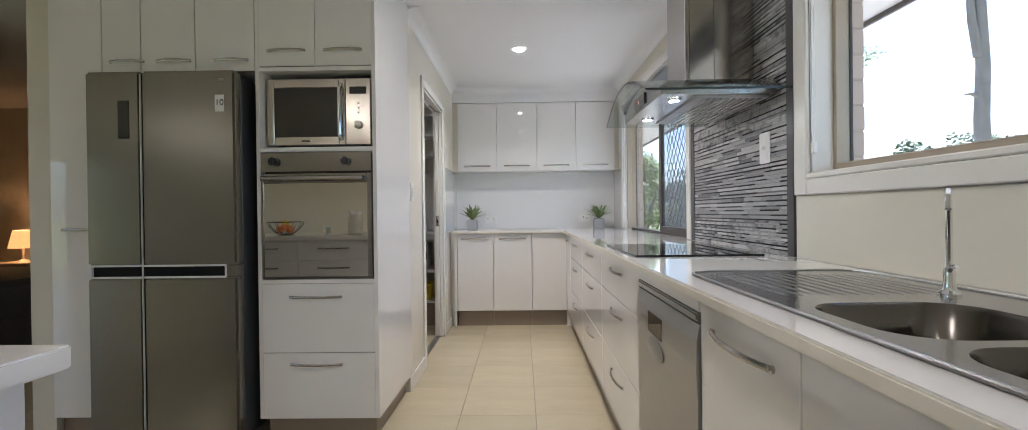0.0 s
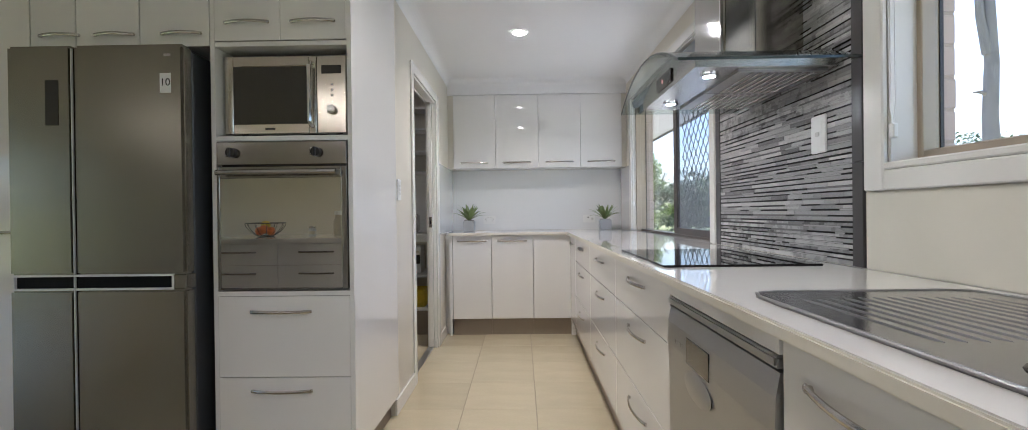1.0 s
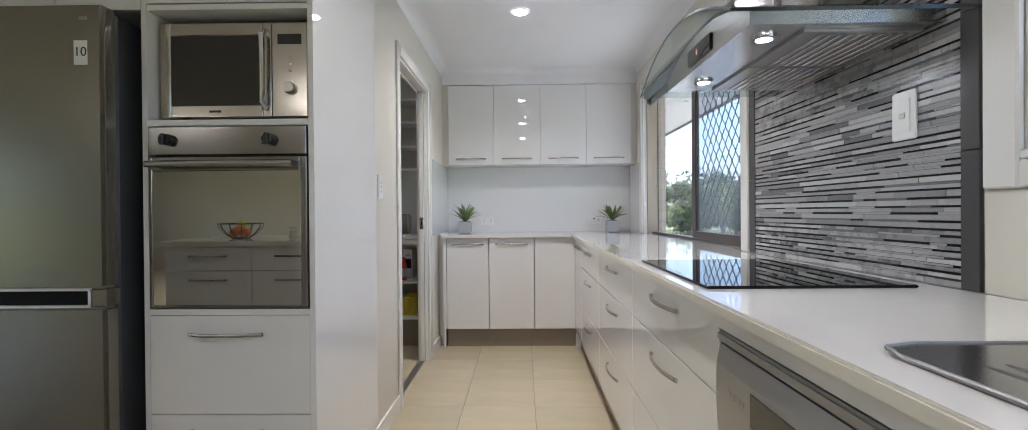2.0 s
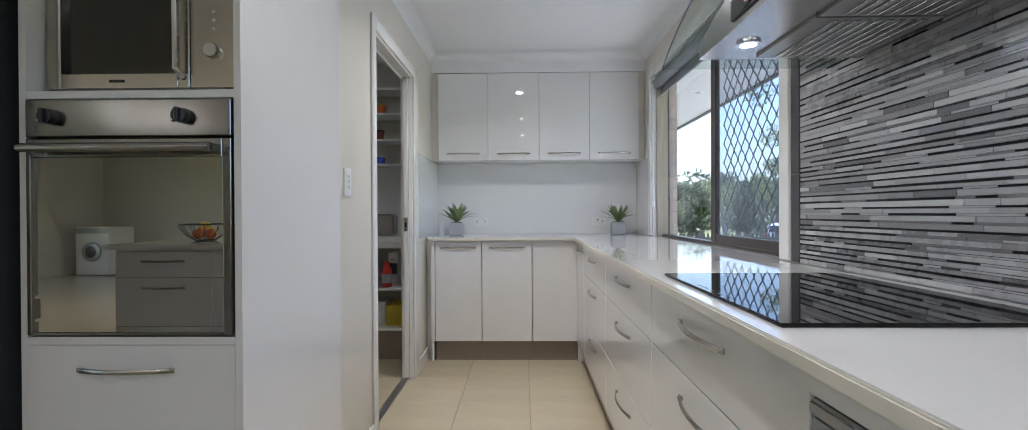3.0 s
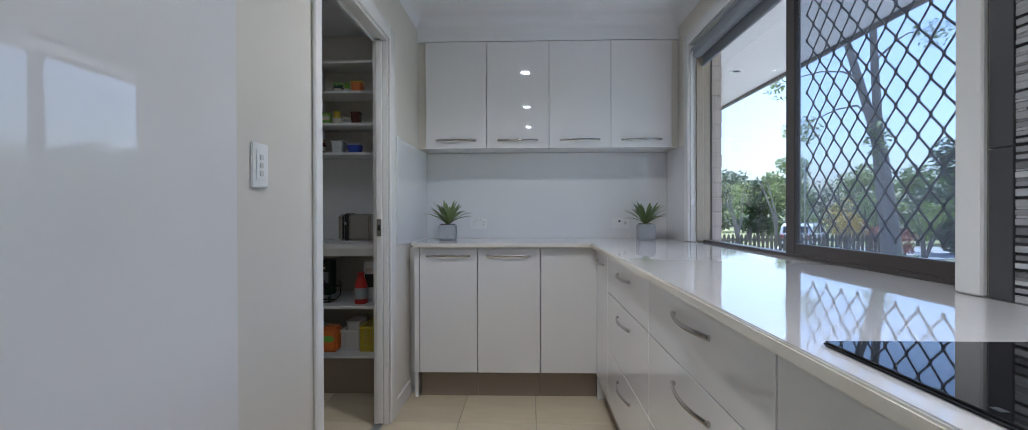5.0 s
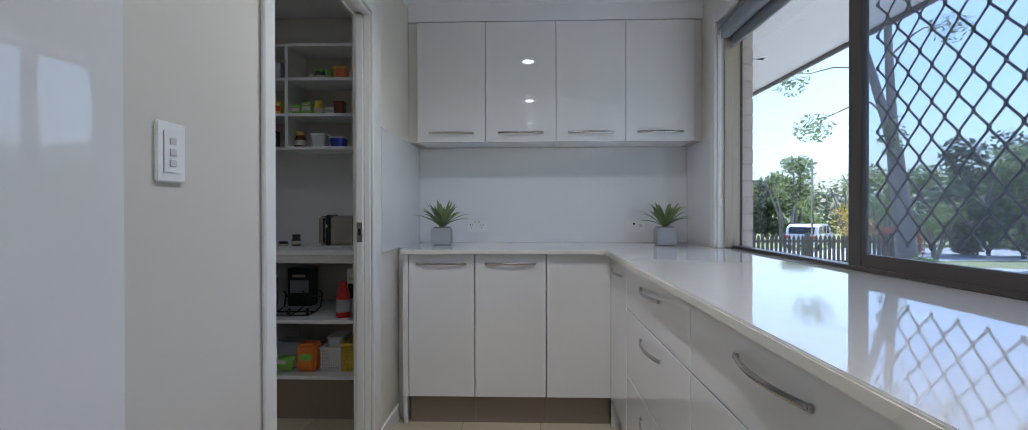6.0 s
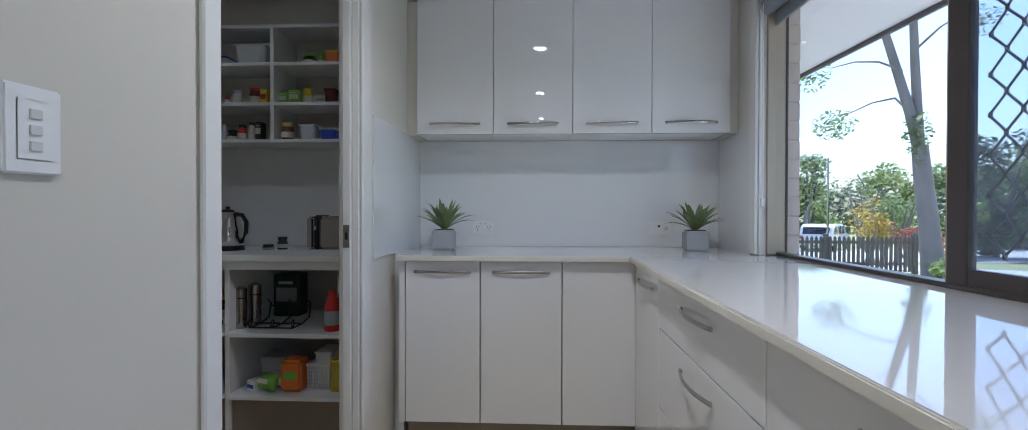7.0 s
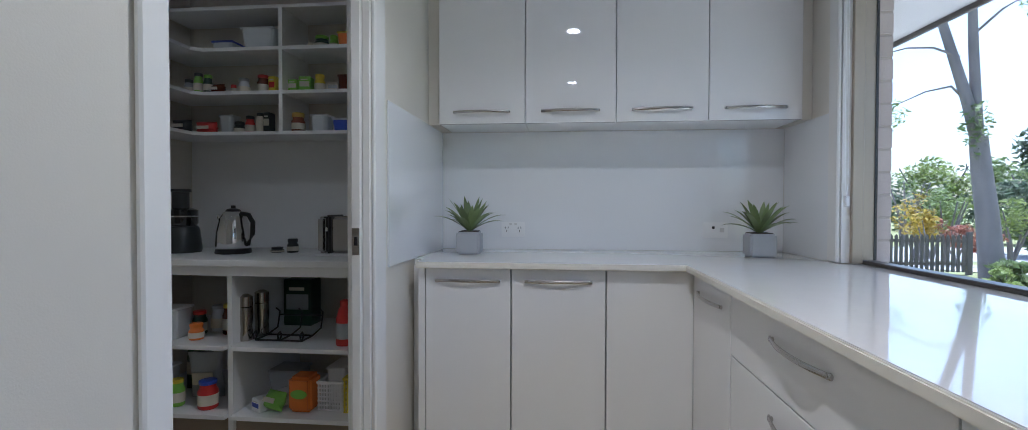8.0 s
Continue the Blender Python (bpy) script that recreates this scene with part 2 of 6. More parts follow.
def lathe(profile, c=(0, 0, 0), n=24, ring=False):
    """A turned shape; ring: the profile closes on itself and the middle stays open."""
    bm = bmesh.new()
    rings = []
    for r, z in profile:
        r = max(r, 0.0005)
        rings.append([bm.verts.new((c[0] + r * math.cos(2 * math.pi * k / n), c[1] + r * math.sin(2 * math.pi * k / n), c[2] + z)) for k in range(n)])
    for a, b in zip(rings, rings[1:] + (rings[:1] if ring else [])):
        for k in range(n):
            bm.faces.new((a[k], a[(k + 1) % n], b[(k + 1) % n], b[k]))
    if not ring:
        bm.faces.new(rings[0][::-1])
        bm.faces.new(rings[-1])
    bmesh.ops.recalc_face_normals(bm, faces=bm.faces[:])
    return bm


def prism(outline, axis, lo, hi):
    """A flat outline pushed along an axis: outline in the other two axes, in the order x, y, z."""
    bm = bmesh.new()
    def at(p, v):
        return {"x": (v, p[0], p[1]), "y": (p[0], v, p[1]), "z": (p[0], p[1], v)}[axis]
    a, b = [bm.verts.new(at(p, lo)) for p in outline], [bm.verts.new(at(p, hi)) for p in outline]
    n = len(outline)
    for k in range(n):
        bm.faces.new((a[k], a[(k + 1) % n], b[(k + 1) % n], b[k]))
    bm.faces.new(a[::-1])
    bm.faces.new(b)
    bmesh.ops.recalc_face_normals(bm, faces=bm.faces[:])
    return bm


def mesh_of(name, bm, material, smooth=None):
    me = bpy.data.meshes.new(name)
    if smooth is None:
        smooth = len(bm.faces) > 30
    for f in bm.faces:
        f.smooth = smooth
    if smooth:
        for e in bm.edges:
            if len(e.link_faces) == 2 and e.calc_face_angle(0) > 0.6:
                e.smooth = False
    bm.to_mesh(me)
    bm.free()
    me.materials.append(material)
    return me


def solid(name, bm, material, label="", category="", kind="", group="", smooth=None):
    return tagged(new(name, mesh_of(name, bm, material, smooth)), label, category, group, kind)


def thing(name, where, label, category, group="", kind=""):
    ob = new(name)
    ob.empty_display_size = 0.1
    ob.location = where
    return tagged(ob, label, category, group, kind)


def part(name, bm, material, parent, label="", smooth=None):
    ob = new(name, mesh_of(name, bm, material, smooth))
    ob.parent = parent
    if parent.type == "EMPTY":
        ob.matrix_parent_inverse = Matrix.Translation(parent.location).inverted()
    return tagged(ob, label)


def bow_handle(parent, c, length, along, out, bow=0.020):
    """A bowed bar handle: c its middle on the face, along and out unit axes."""
    c, a, o = Vector(c), Vector(along), Vector(out)
    pts = [c + a * length * 0.5 * s + o * (0.004 + bow * (1 - s * s)) for s in [k / 8 - 1 for k in range(17)]]
    bm = tube(pts, 0.0065, 8, up=o, flat=0.6)
    for s in (-0.93, 0.93):
        bm = join(bm, tube([c + a * length * 0.5 * s, c + a * length * 0.5 * s + o * 0.010], 0.006, 8))
    return part("handle", bm, NICKEL, parent, "bowed satin nickel bar handle")


X, Y, Z = Vector((1, 0, 0)), Vector((0, 1, 0)), Vector((0, 0, 1))

# ---- the plan ----
XL, XR, YB = -0.594, 1.065, 6.94          # pantry wall, window wall, end wall
REAR, FARL = -4.3, -8.0                   # the open rooms behind
BENCH, FRONT = 0.895, 0.500               # worktop height, drawer fronts of the window run
YF = 6.35                                 # door fronts of the end run

# floor
solid("floor", box(FARL - 0.3, XR + 0.3, REAR - 0.3, YB + 0.6, -0.15, -0.004), GROUT, "grout bed of cream porcelain floor tiles", "floor", "structure")
floor = bpy.data.objects["floor"]

# ceiling and cornice
solid("ceiling", box(FARL - 0.3, XR + 0.27, REAR - 0.3, YB + 0.6, CEIL, CEIL + 0.12), CEILING, "smooth white painted plasterboard ceiling", "ceiling", "structure")


def cornice(name, a, b, inward):
    """Small cove along a ceiling edge from a to b."""
    a, b, w = Vector((*a, CEIL)), Vector((*b, CEIL)), Vector((*inward, 0))
    prof = [(0, -0.062)] + [(0.085 * (1 - math.cos(k * math.pi / 16)), -0.062 + 0.060 * math.sin(k * math.pi / 16)) for k in range(1, 9)] + [(0, -0.001)]
    bm = bmesh.new()
    rings = [[bm.verts.new(p + w * (u + 0.001) + Z * v) for u, v in prof] for p in (a, b)]
    for k in range(len(prof)):
        q = (k + 1) % len(prof)
        bm.faces.new((rings[0][k], rings[0][q], rings[1][q], rings[1][k]))
    bm.faces.new(rings[0])
    bm.faces.new(rings[1][::-1])
    bmesh.ops.recalc_face_normals(bm, faces=bm.faces[:])
    solid(name, bm, CEILING, "small white cove cornice", "cornice", "structure")


cornice("trim_cornice_1", (XL, 4.651), (XL, 6.66), (1, 0))
cornice("trim_cornice_2", (XR, 4.53), (XR, 6.66), (-1, 0))
cornice("trim_cornice_3", (XR, -4.2), (XR, 3.45), (-1, 0))

# window wall, with the sink window and the bench window cut through
SW = (1.95, 3.378, 1.188, 2.06)             # sink window: y0 y1 z0 z1
BW = (4.60, 6.46, BENCH, 2.06)            # bench window
RW = (-3.2, -0.9, 0.25, 2.06)             # window of the room behind


def wall_pieces(name, runs, axis, lo, hi, label, material):
    bms = []
    for a0, a1, z0, z1 in runs:
        bms.append(box(lo, hi, a0, a1, z0, z1) if axis == "x" else box(a0, a1, lo, hi, z0, z1))
    return solid(name, join(*bms), material, label, "wall", "structure")


H = CEIL
east_runs = [(REAR - 0.3, RW[0], 0, H), (RW[0], RW[1], 0, RW[2]), (RW[0], RW[1], RW[3], H), (RW[1], SW[0], 0, H), (SW[0], SW[1], 0, SW[2]), (SW[0], SW[1], SW[3], H), (SW[1], BW[0], 0, H), (BW[0], BW[1], 0, BW[2] - 0.04), (BW[0], BW[1], BW[3], H), (BW[1], YB + 0.2, 0, H)]
wall_pieces("wall_east", east_runs, "x", XR, XR + 0.12, "cream painted plaster wall with window openings", WALL)
solid("wall_north", box(XL - 1.6, XR + 0.0, YB, YB + 0.15, 0, H), WALL, "cream painted end wall behind the cupboards", "wall", "structure")
PD = (5.155, 6.000, 1.955)                # pantry doorway: y0 y1 head
WT = 0.075                                # pantry wall thickness
wall_pieces("wall_pantry", [(4.650, PD[0], 0, H), (PD[0], PD[1], PD[2], H), (PD[1], YB, 0, H)], "x", XL - WT, XL, "cream painted wall with pocket doorway to the pantry", WALL)
solid("wall_fridge", box(-2.26, XL - WT, 4.650, 4.750, 0, H), WALL, "cream wall behind the tall cupboards", "wall", "structure")
solid("wall_stub", box(-2.250, -2.136, 4.02, 4.648, 0, H), WALL, "cream wall end beside the tall cupboards", "wall", "structure")
solid("wall_south", box(FARL, XR, REAR - 0.15, REAR, 0, H), WALL, "cream wall of the living room", "wall", "structure")
wall_pieces("wall_west", [(REAR, -2.6, 0, H), (-2.6, 2.6, 0, 0.15), (-2.6, 2.6, 2.06, H), (2.6, 7.2, 0, H)], "x", FARL - 0.15, FARL, "cream wall of the far room with an added wide opening for daylight", WALL)
solid("wall_bedroom", box(FARL, -2.0, 7.2, 7.35, 0, H), WALL, "cream bedroom end wall", "wall", "structure")
solid("wall_passage", box(FARL, -3.35, 4.60, 4.70, 0, H), WALL, "cream passage wall", "wall", "structure")
solid("wall_pantry_west", box(-2.06, -1.96, 4.752, YB, 0, H), WALL, "white pantry side wall", "wall", "structure")

# skirting
for nm, b in (("baseboard_1", box(XL, XL + 0.013, 4.651, PD[0] - 0.062, 0, 0.085, 0.003)), ("baseboard_2", box(XL, XL + 0.013, PD[1] + 0.094, 6.42, 0, 0.085, 0.003))):
    solid(nm, b, TRIM, "white painted skirting board", "skirting", "structure")


# ---- windows ----
def window(name, y0, y1, z0, z1, label, frame_mat, t=0.028):
    w = thing(name, (XR + 0.120, (y0 + y1) / 2, z0), label, "window", kind="structure")
    xa, xb = XR + 0.070, XR + 0.122
    part("frame_jamb", box(xa, xb, y1 - t, y1, z0, z1, 0.003), BEIGE_AL, w, "beige aluminium jamb")
    part("glazing_bead", box(xa + 0.045, xb + 0.002, y1 - t - 0.004, y1 - t, z0 + t, z1 - t), BLACK, w, "thin black glazing bead")
    part("window_frame", join(box(xa, xb, y0, y0 + t, z0, z1, 0.003), box(xa, xb, y0 + t, y1 - t - 0.0005, z0, z0 + t, 0.003), box(xa, xb, y0 + t, y1 - t - 0.0005, z1 - t, z1, 0.003)), frame_mat, w)
    return w


def pane(w, y0, y1, z0, z1, x, material=None):
    p = part("pane", box(x, x + 0.005, y0, y1, z0, z1), material or GLASS, w)
    p.visible_shadow = False
    return p


w1 = window("window_1", BW[0], BW[1], BW[2], BW[3], "dark bronze aluminium sliding window on the worktop", BRONZE, 0.014)
MID = 5.500
pane(w1, MID, BW[1] - 0.014, BW[2] + 0.014, BW[3] - 0.014, XR + 0.110)
part("sliding_sash", join(box(XR + 0.076, XR + 0.102, MID - 0.055, MID + 0.010, BW[2] + 0.006, BW[3] - 0.01, 0.003), box(XR + 0.076, XR + 0.102, BW[0] + 0.01, BW[0] + 0.06, BW[2] + 0.006, BW[3] - 0.01, 0.003), box(XR + 0.076, XR + 0.102, BW[0] + 0.06, MID - 0.055, BW[2] + 0.006, BW[2] + 0.055, 0.003), box(XR + 0.076, XR + 0.102, BW[0] + 0.06, MID - 0.055, BW[3] - 0.06, BW[3] - 0.01, 0.003)), BRONZE, w1)
pane(w1, BW[0] + 0.05, MID - 0.05, BW[2] + 0.05, BW[3] - 0.05, XR + 0.087, SCREEN)


def grille(y0, y1, z0, z1, x, py, pz, r, yk, zk):
    """Cast diamond lattice: zigzag strands that meet in short upright knuckles, cut to its frame; one knuckle stands at yk, zk."""
    bms = []
    knee = 0.055 * pz
    for i in range(int((y0 - yk) / (py / 2)) - 1, int((y1 - yk) / (py / 2)) + 2):
        mid = yk + (i + 0.5) * py / 2
        pts = []
        for j in range(int((z0 - zk) / (pz / 2)) - 1, int((z1 - zk) / (pz / 2)) + 2):
            yy = mid + (py / 4 - 0.6 * r) * (-1 if (i + j) % 2 == 0 else 1)
            zz = zk + j * pz / 2
            pts += [(yy, zz - knee), (yy, zz + knee)]
        run = [(x, yy, zz) for yy, zz in pts if y0 < yy < y1 and z0 < zz < z1]
        part_run = []
        for p in run:
            if part_run and abs(p[2] - part_run[-1][2]) > pz * 0.6:
                if len(part_run) > 1:
                    bms.append(tube(part_run, r, 6, up=(1, 0, 0)))
                part_run = []
            part_run.append(p)
        if len(part_run) > 1:
            bms.append(tube(part_run, r, 6, up=(1, 0, 0)))
    for i in range(int((y0 - yk) / (py / 2)), int((y1 - yk) / (py / 2)) + 1):
        for j in range(int((z0 - zk) / (pz / 2)), int((z1 - zk) / (pz / 2)) + 1):
            yy, zz = yk + i * py / 2, zk + j * pz / 2
            if (i + j) % 2 == 0 and y0 + r < yy < y1 - r and z0 + r < zz < z1 - r:
                bms.append(box(x - r, x + r, yy - 1.5 * r, yy + 1.5 * r, zz - 2.3 * r, zz + 2.3 * r, 0.0012))
    return join(*bms)


part("security_grille", grille(BW[0] + 0.05, MID - 0.045, BW[2] + 0.05, BW[3] - 0.05, XR + 0.116, 0.0843, 0.0985, 0.0031, 5.346, 1.527), MESH, w1, "dark painted diamond security grille", smooth=False)
part("meeting_stile", box(XR + 0.086, XR + 0.102, MID + 0.011, MID + 0.026, BW[2] + 0.014, BW[3] - 0.014, 0.002), BEIGE_AL, w1, "thin beige meeting stile")
part("jamb_lining", join(box(XR + 0.001, XR + 0.070, BW[1] - 0.012, BW[1] - 0.001, BENCH + 0.002, BW[3] - 0.012), box(XR + 0.001, XR + 0.070, BW[0] + 0.001, BW[0] + 0.012, BENCH + 0.002, BW[3] - 0.012), box(XR + 0.001, XR + 0.070, BW[0] + 0.001, BW[1] - 0.001, BW[3] - 0.012, BW[3] - 0.001)), TRIM, w1, "white painted window lining")
part("architrave", join(box(XR - 0.016, XR - 0.001, BW[1] - 0.008, BW[1] + 0.058, BENCH + 0.002, BW[3] + 0.058, 0.004), box(XR - 0.016, XR - 0.001, BW[0] - 0.06, BW[0] + 0.008, BENCH + 0.002, BW[3] + 0.058, 0.004), box(XR - 0.016, XR - 0.001, BW[0] + 0.008, BW[1] - 0.008, BW[3] - 0.008, BW[3] + 0.058, 0.004)), TRIM, w1, "white painted timber architrave")
part("beige_stop", box(XR + 0.030, XR + 0.070, BW[1] - 0.030, BW[1] - 0.0125, BENCH + 0.003, BW[3] - 0.013, 0.002), BEIGE_AL, w1)

w2 = window("window_2", SW[0], SW[1], SW[2], SW[3], "beige aluminium window over the sink", BEIGE_AL)
pane(w2, SW[0] + 0.028, SW[1] - 0.028, SW[2] + 0.028, SW[3] - 0.028, XR + 0.105)
part("window_sill", box(XR - 0.018, XR + 0.070, SW[0] - 0.06, SW[1] - 0.007, SW[2] - 0.02, SW[2] - 0.001, 0.004), TRIM, w2, "white painted timber sill")
part("jamb_lining", join(box(XR + 0.001, XR + 0.070, SW[1] - 0.012, SW[1] - 0.001, SW[2], SW[3] - 0.012), box(XR + 0.001, XR + 0.070, SW[0] + 0.001, SW[1] - 0.001, SW[3] - 0.012, SW[3] - 0.001)), TRIM, w2)
part("architrave", join(box(XR - 0.018, XR - 0.001, SW[1] - 0.006, SW[1] + 0.070, SW[2] - 0.075, SW[3] + 0.06, 0.004), box(XR - 0.018, XR - 0.001, SW[0] - 0.06, SW[1] - 0.006, SW[2] - 0.075, SW[2] - 0.021, 0.004), box(XR - 0.018, XR - 0.001, SW[0] - 0.06, SW[1] - 0.006, SW[3] - 0.006, SW[3] + 0.06, 0.004)), TRIM, w2, "white painted timber architrave")

w3 = window("window_3", RW[0], RW[1], RW[2], RW[3], "bronze aluminium window of the living room", BRONZE)
pane(w3, RW[0] + 0.028, RW[1] - 0.028, RW[2] + 0.028, RW[3] - 0.028, XR + 0.105)


# unseen glass doors, added so that daylight brightens the rooms behind
w4 = thing("window_4", (FARL - 0.08, 0, 0.15), "wide bronze aluminium glass doors, unseen, added to let daylight into the far room", "window", kind="structure")
part("window_frame", join(*[box(FARL - 0.10, FARL - 0.05, y - 0.03, y + 0.03, 0.15, 2.06, 0.003) for y in (-2.57, -0.86, 0.86, 2.57)]), BRONZE, w4)
w4p = part("pane", box(FARL - 0.08, FARL - 0.075, -2.54, 2.54, 0.15, 2.06), GLASS, w4)
w4p.visible_shadow = False


def roller_blind(x, y0, y1, z, cord_y, drop, group):
    b = thing("roller_blind", (x, (y0 + y1) / 2, z), "grey roller blind rolled up under the window head", "blind", group)
    part("roll", turned(lathe([(0.012, 0), (0.036, 0.001), (0.037, y1 - y0 - 0.001), (0.012, y1 - y0)], (0, 0, 0), 20), Matrix.Translation((x, y0, z)) @ Matrix.Rotation(-math.pi / 2, 4, "X")), BLINDF, b)
    part("fabric_flap", box(x + 0.030, x + 0.033, y0 + 0.004, y1 - 0.004, z - 0.075, z, 0.001), BLINDF, b)
    part("bottom_rail", box(x + 0.024, x + 0.039, y0 + 0.004, y1 - 0.004, z - 0.088, z - 0.072, 0.004), BLINDF, b)
    cc = x - 0.036
    pts = [(cc, cord_y - 0.008, z), (cc, cord_y - 0.012, z - drop * 0.5), (cc + 0.002, cord_y - 0.010, z - drop * 0.93), (cc + 0.003, cord_y, z - drop), (cc + 0.002, cord_y + 0.010, z - drop * 0.93), (cc, cord_y + 0.012, z - drop * 0.5), (cc, cord_y + 0.008, z)]
    part("bead_chain", tube(pts, 0.0016, 6, up=(1, 0, 0)), WHITEP, b, "thin white bead chain loop")
    part("chain_weight", box(cc - 0.004, cc + 0.010, cord_y - 0.010, cord_y + 0.010, z - drop - 0.035, z - drop + 0.004, 0.003), WHITEP, b)


roller_blind(XR + 0.034, BW[0] + 0.02, BW[1] - 0.02, 2.005, BW[1] - 0.045, 0.86, "roller blinds")
roller_blind(XR + 0.034, SW[0] + 0.02, SW[1] - 0.02, 2.005, SW[1] - 0.020, 0.72, "roller blinds")

# ---- splashbacks ----
solid("splashback_end", box(XL + 0.006, XR - 0.008, YB - 0.007, YB - 0.001, BENCH + 0.001, 1.478), SPLASH, "pale grey-white back-painted glass splashback", "splashback", "structure")
solid("splashback_east", box(XR - 0.007, XR - 0.001, BW[1] + 0.06, YB - 0.008, BENCH + 0.001, 1.478), SPLASH, "pale grey-white glass splashback return", "splashback", "structure")
solid("splashback_west", box(XL + 0.001, XL + 0.006, 6.14, YB - 0.008, BENCH + 0.001, 1.478), SPLASH, "pale grey-white glass splashback return", "splashback", "structure")
solid("splashback_sink", box(XR - 0.007, XR - 0.001, 0.6, 3.452, BENCH + 0.001, SW[2] - 0.078), SPLASH_CREAM, "cream gloss panel behind the sink", "splashback", "structure")


# ---- worktop ----
worktop = thing("worktop", (0.7, 4, 0.87), "white polished quartz worktop in an L shape", "worktop")
XE, YE = 0.472, 6.325
runs = [(XE, XR - 0.008, 2.59, YB - 0.008), (-0.548, XE, YE, YB - 0.008), (XL + 0.007, -0.548, 6.44, YB - 0.008), (XE, 0.565, 0.6, 2.59), (0.862, XR - 0.008, 0.6, 2.59), (0.565, 0.862, 2.284, 2.296), (0.565, 0.862, 0.6, 1.91)]
top = join(*[box(x0, x1, y0, y1, BENCH - 0.024, BENCH) for x0, x1, y0, y1 in runs])
bmesh.ops.remove_doubles(top, verts=top.verts[:], dist=0.0005)
part("slab", top, QUARTZ, worktop, smooth=False)
EDGE = mat("quartz_edge", (0.77, 0.73, 0.64), 0.12, 0, 0.05, 25, coat=0.2)
part("front_edge", join(box(XE - 0.007, XE, 0.6, YE - 0.007, BENCH - 0.024, BENCH - 0.001, 0.003, 2), box(-0.548, XE, YE - 0.007, YE, BENCH - 0.024, BENCH - 0.001, 0.003, 2)), EDGE, worktop, "polished cream worktop edge")
part("sill_slab", box(XR - 0.0075, XR + 0.118, BW[0] + 0.012, BW[1] - 0.012, BENCH - 0.03, BENCH - 0.0005), QUARTZ, worktop)


# ---- base cabinets ----
FT = 0.018                                # front thickness


def drawer_unit(y0, y1, label):
    u = thing("drawer_cabinet", ((FRONT + XR) / 2, (y0 + y1) / 2, 0), label, "cabinet", "base cabinets of the window run")
    part("carcass", box(FRONT + FT + 0.002, XR - 0.01, y0 + 0.001, y1 - 0.001, 0.145, BENCH - 0.026), CARCASS, u)
    for z0, z1, hz in ((0.685, 0.868, 0.806), (0.412, 0.682, 0.622), (0.148, 0.409, 0.340)):
        d = part("drawer_front", box(FRONT, FRONT + FT, y0 + 0.0015, y1 - 0.0015, z0, z1, 0.0015), GLOSS, u)
        bow_handle(d, (FRONT, (y0 + y1) / 2, hz), 0.27, Y, -X)
    part("kickboard", box(FRONT + 0.045, FRONT + 0.06, y0, y1, 0.0, 0.145), KICK, u, "taupe kickboard")
    return u


def door_unit_east(y0, y1, label, handle=True):
    u = thing("door_cabinet", ((FRONT + XR) / 2, (y0 + y1) / 2, 0), label, "cabinet", "base cabinets of the window run")
    part("carcass", box(FRONT + FT + 0.002, XR - 0.01, y0 + 0.001, y1 - 0.001, 0.145, BENCH - 0.19), CARCASS, u)
    d = part("door", box(FRONT, FRONT + FT, y0 + 0.0015, y1 - 0.0015, 0.148, 0.868, 0.0015), GLOSS, u)
    if handle:
        bow_handle(d, (FRONT, (y0 + y1) / 2, 0.805), 0.27, Y, -X)
    part("kickboard", box(FRONT + 0.045, FRONT + 0.06, y0, y1, 0.0, 0.145), KICK, u, "taupe kickboard")
    return u


DW = (2.835, 3.437)
for a, b in ((3.440, 4.267), (4.269, 5.096), (5.098, 5.930)):
    drawer_unit(a, b, "gloss white three-drawer base cabinet under the worktop")
door_unit_east(5.932, 6.348, "gloss white narrow corner base cabinet")
door_unit_east(2.420, 2.832, "gloss white sink base cabinet with one door")
door_unit_east(1.960, 2.418, "gloss white sink base cabinet with one door", False)
door_unit_east(1.300, 1.958, "gloss white base cabinet beyond the sink", False)


def end_unit(x0, x1, handle):
    u = thing("door_cabinet", ((x0 + x1) / 2, 6.6, 0), "gloss white single-door base cabinet against the end wall", "cabinet", "base cabinets of the end run")
    part("carcass", box(x0 + 0.001, x1 - 0.001, YF + FT + 0.002, YB - 0.01, 0.145, BENCH - 0.026), CARCASS, u)
    d = part("door", box(x0 + 0.0015, x1 - 0.0015, YF, YF + FT, 0.150, 0.868, 0.0015), GLOSS, u)
    if handle:
        bow_handle(d, ((x0 + x1) / 2, YF, 0.822), 0.255, X, -Y, 0.011)
    part("kickboard", box(x0, x1, YF + 0.05, YF + 0.065, 0.0, 0.145), KICK, u, "taupe kickboard")


end_unit(-0.516, -0.181, True)
end_unit(-0.179, 0.180, True)
end_unit(0.182, 0.503, False)
solid("filler_panel", join(box(-0.546, -0.518, YF + 0.002, YF + FT, 0.148, 0.868, 0.001), box(-0.546, -0.528, YF + FT, 6.46, 0.0, 0.868), box(XL + 0.002, -0.547, 6.445, 6.46, 0.0, 0.868)), GLOSS, "gloss white filler strip beside the end cabinet", "panel")
solid("corner_post", box(0.505, FRONT + 0.06, YF + 0.002, YF + 0.02, 0.0, 0.868), GLOSS, "gloss white corner filler between the cabinet runs", "panel")

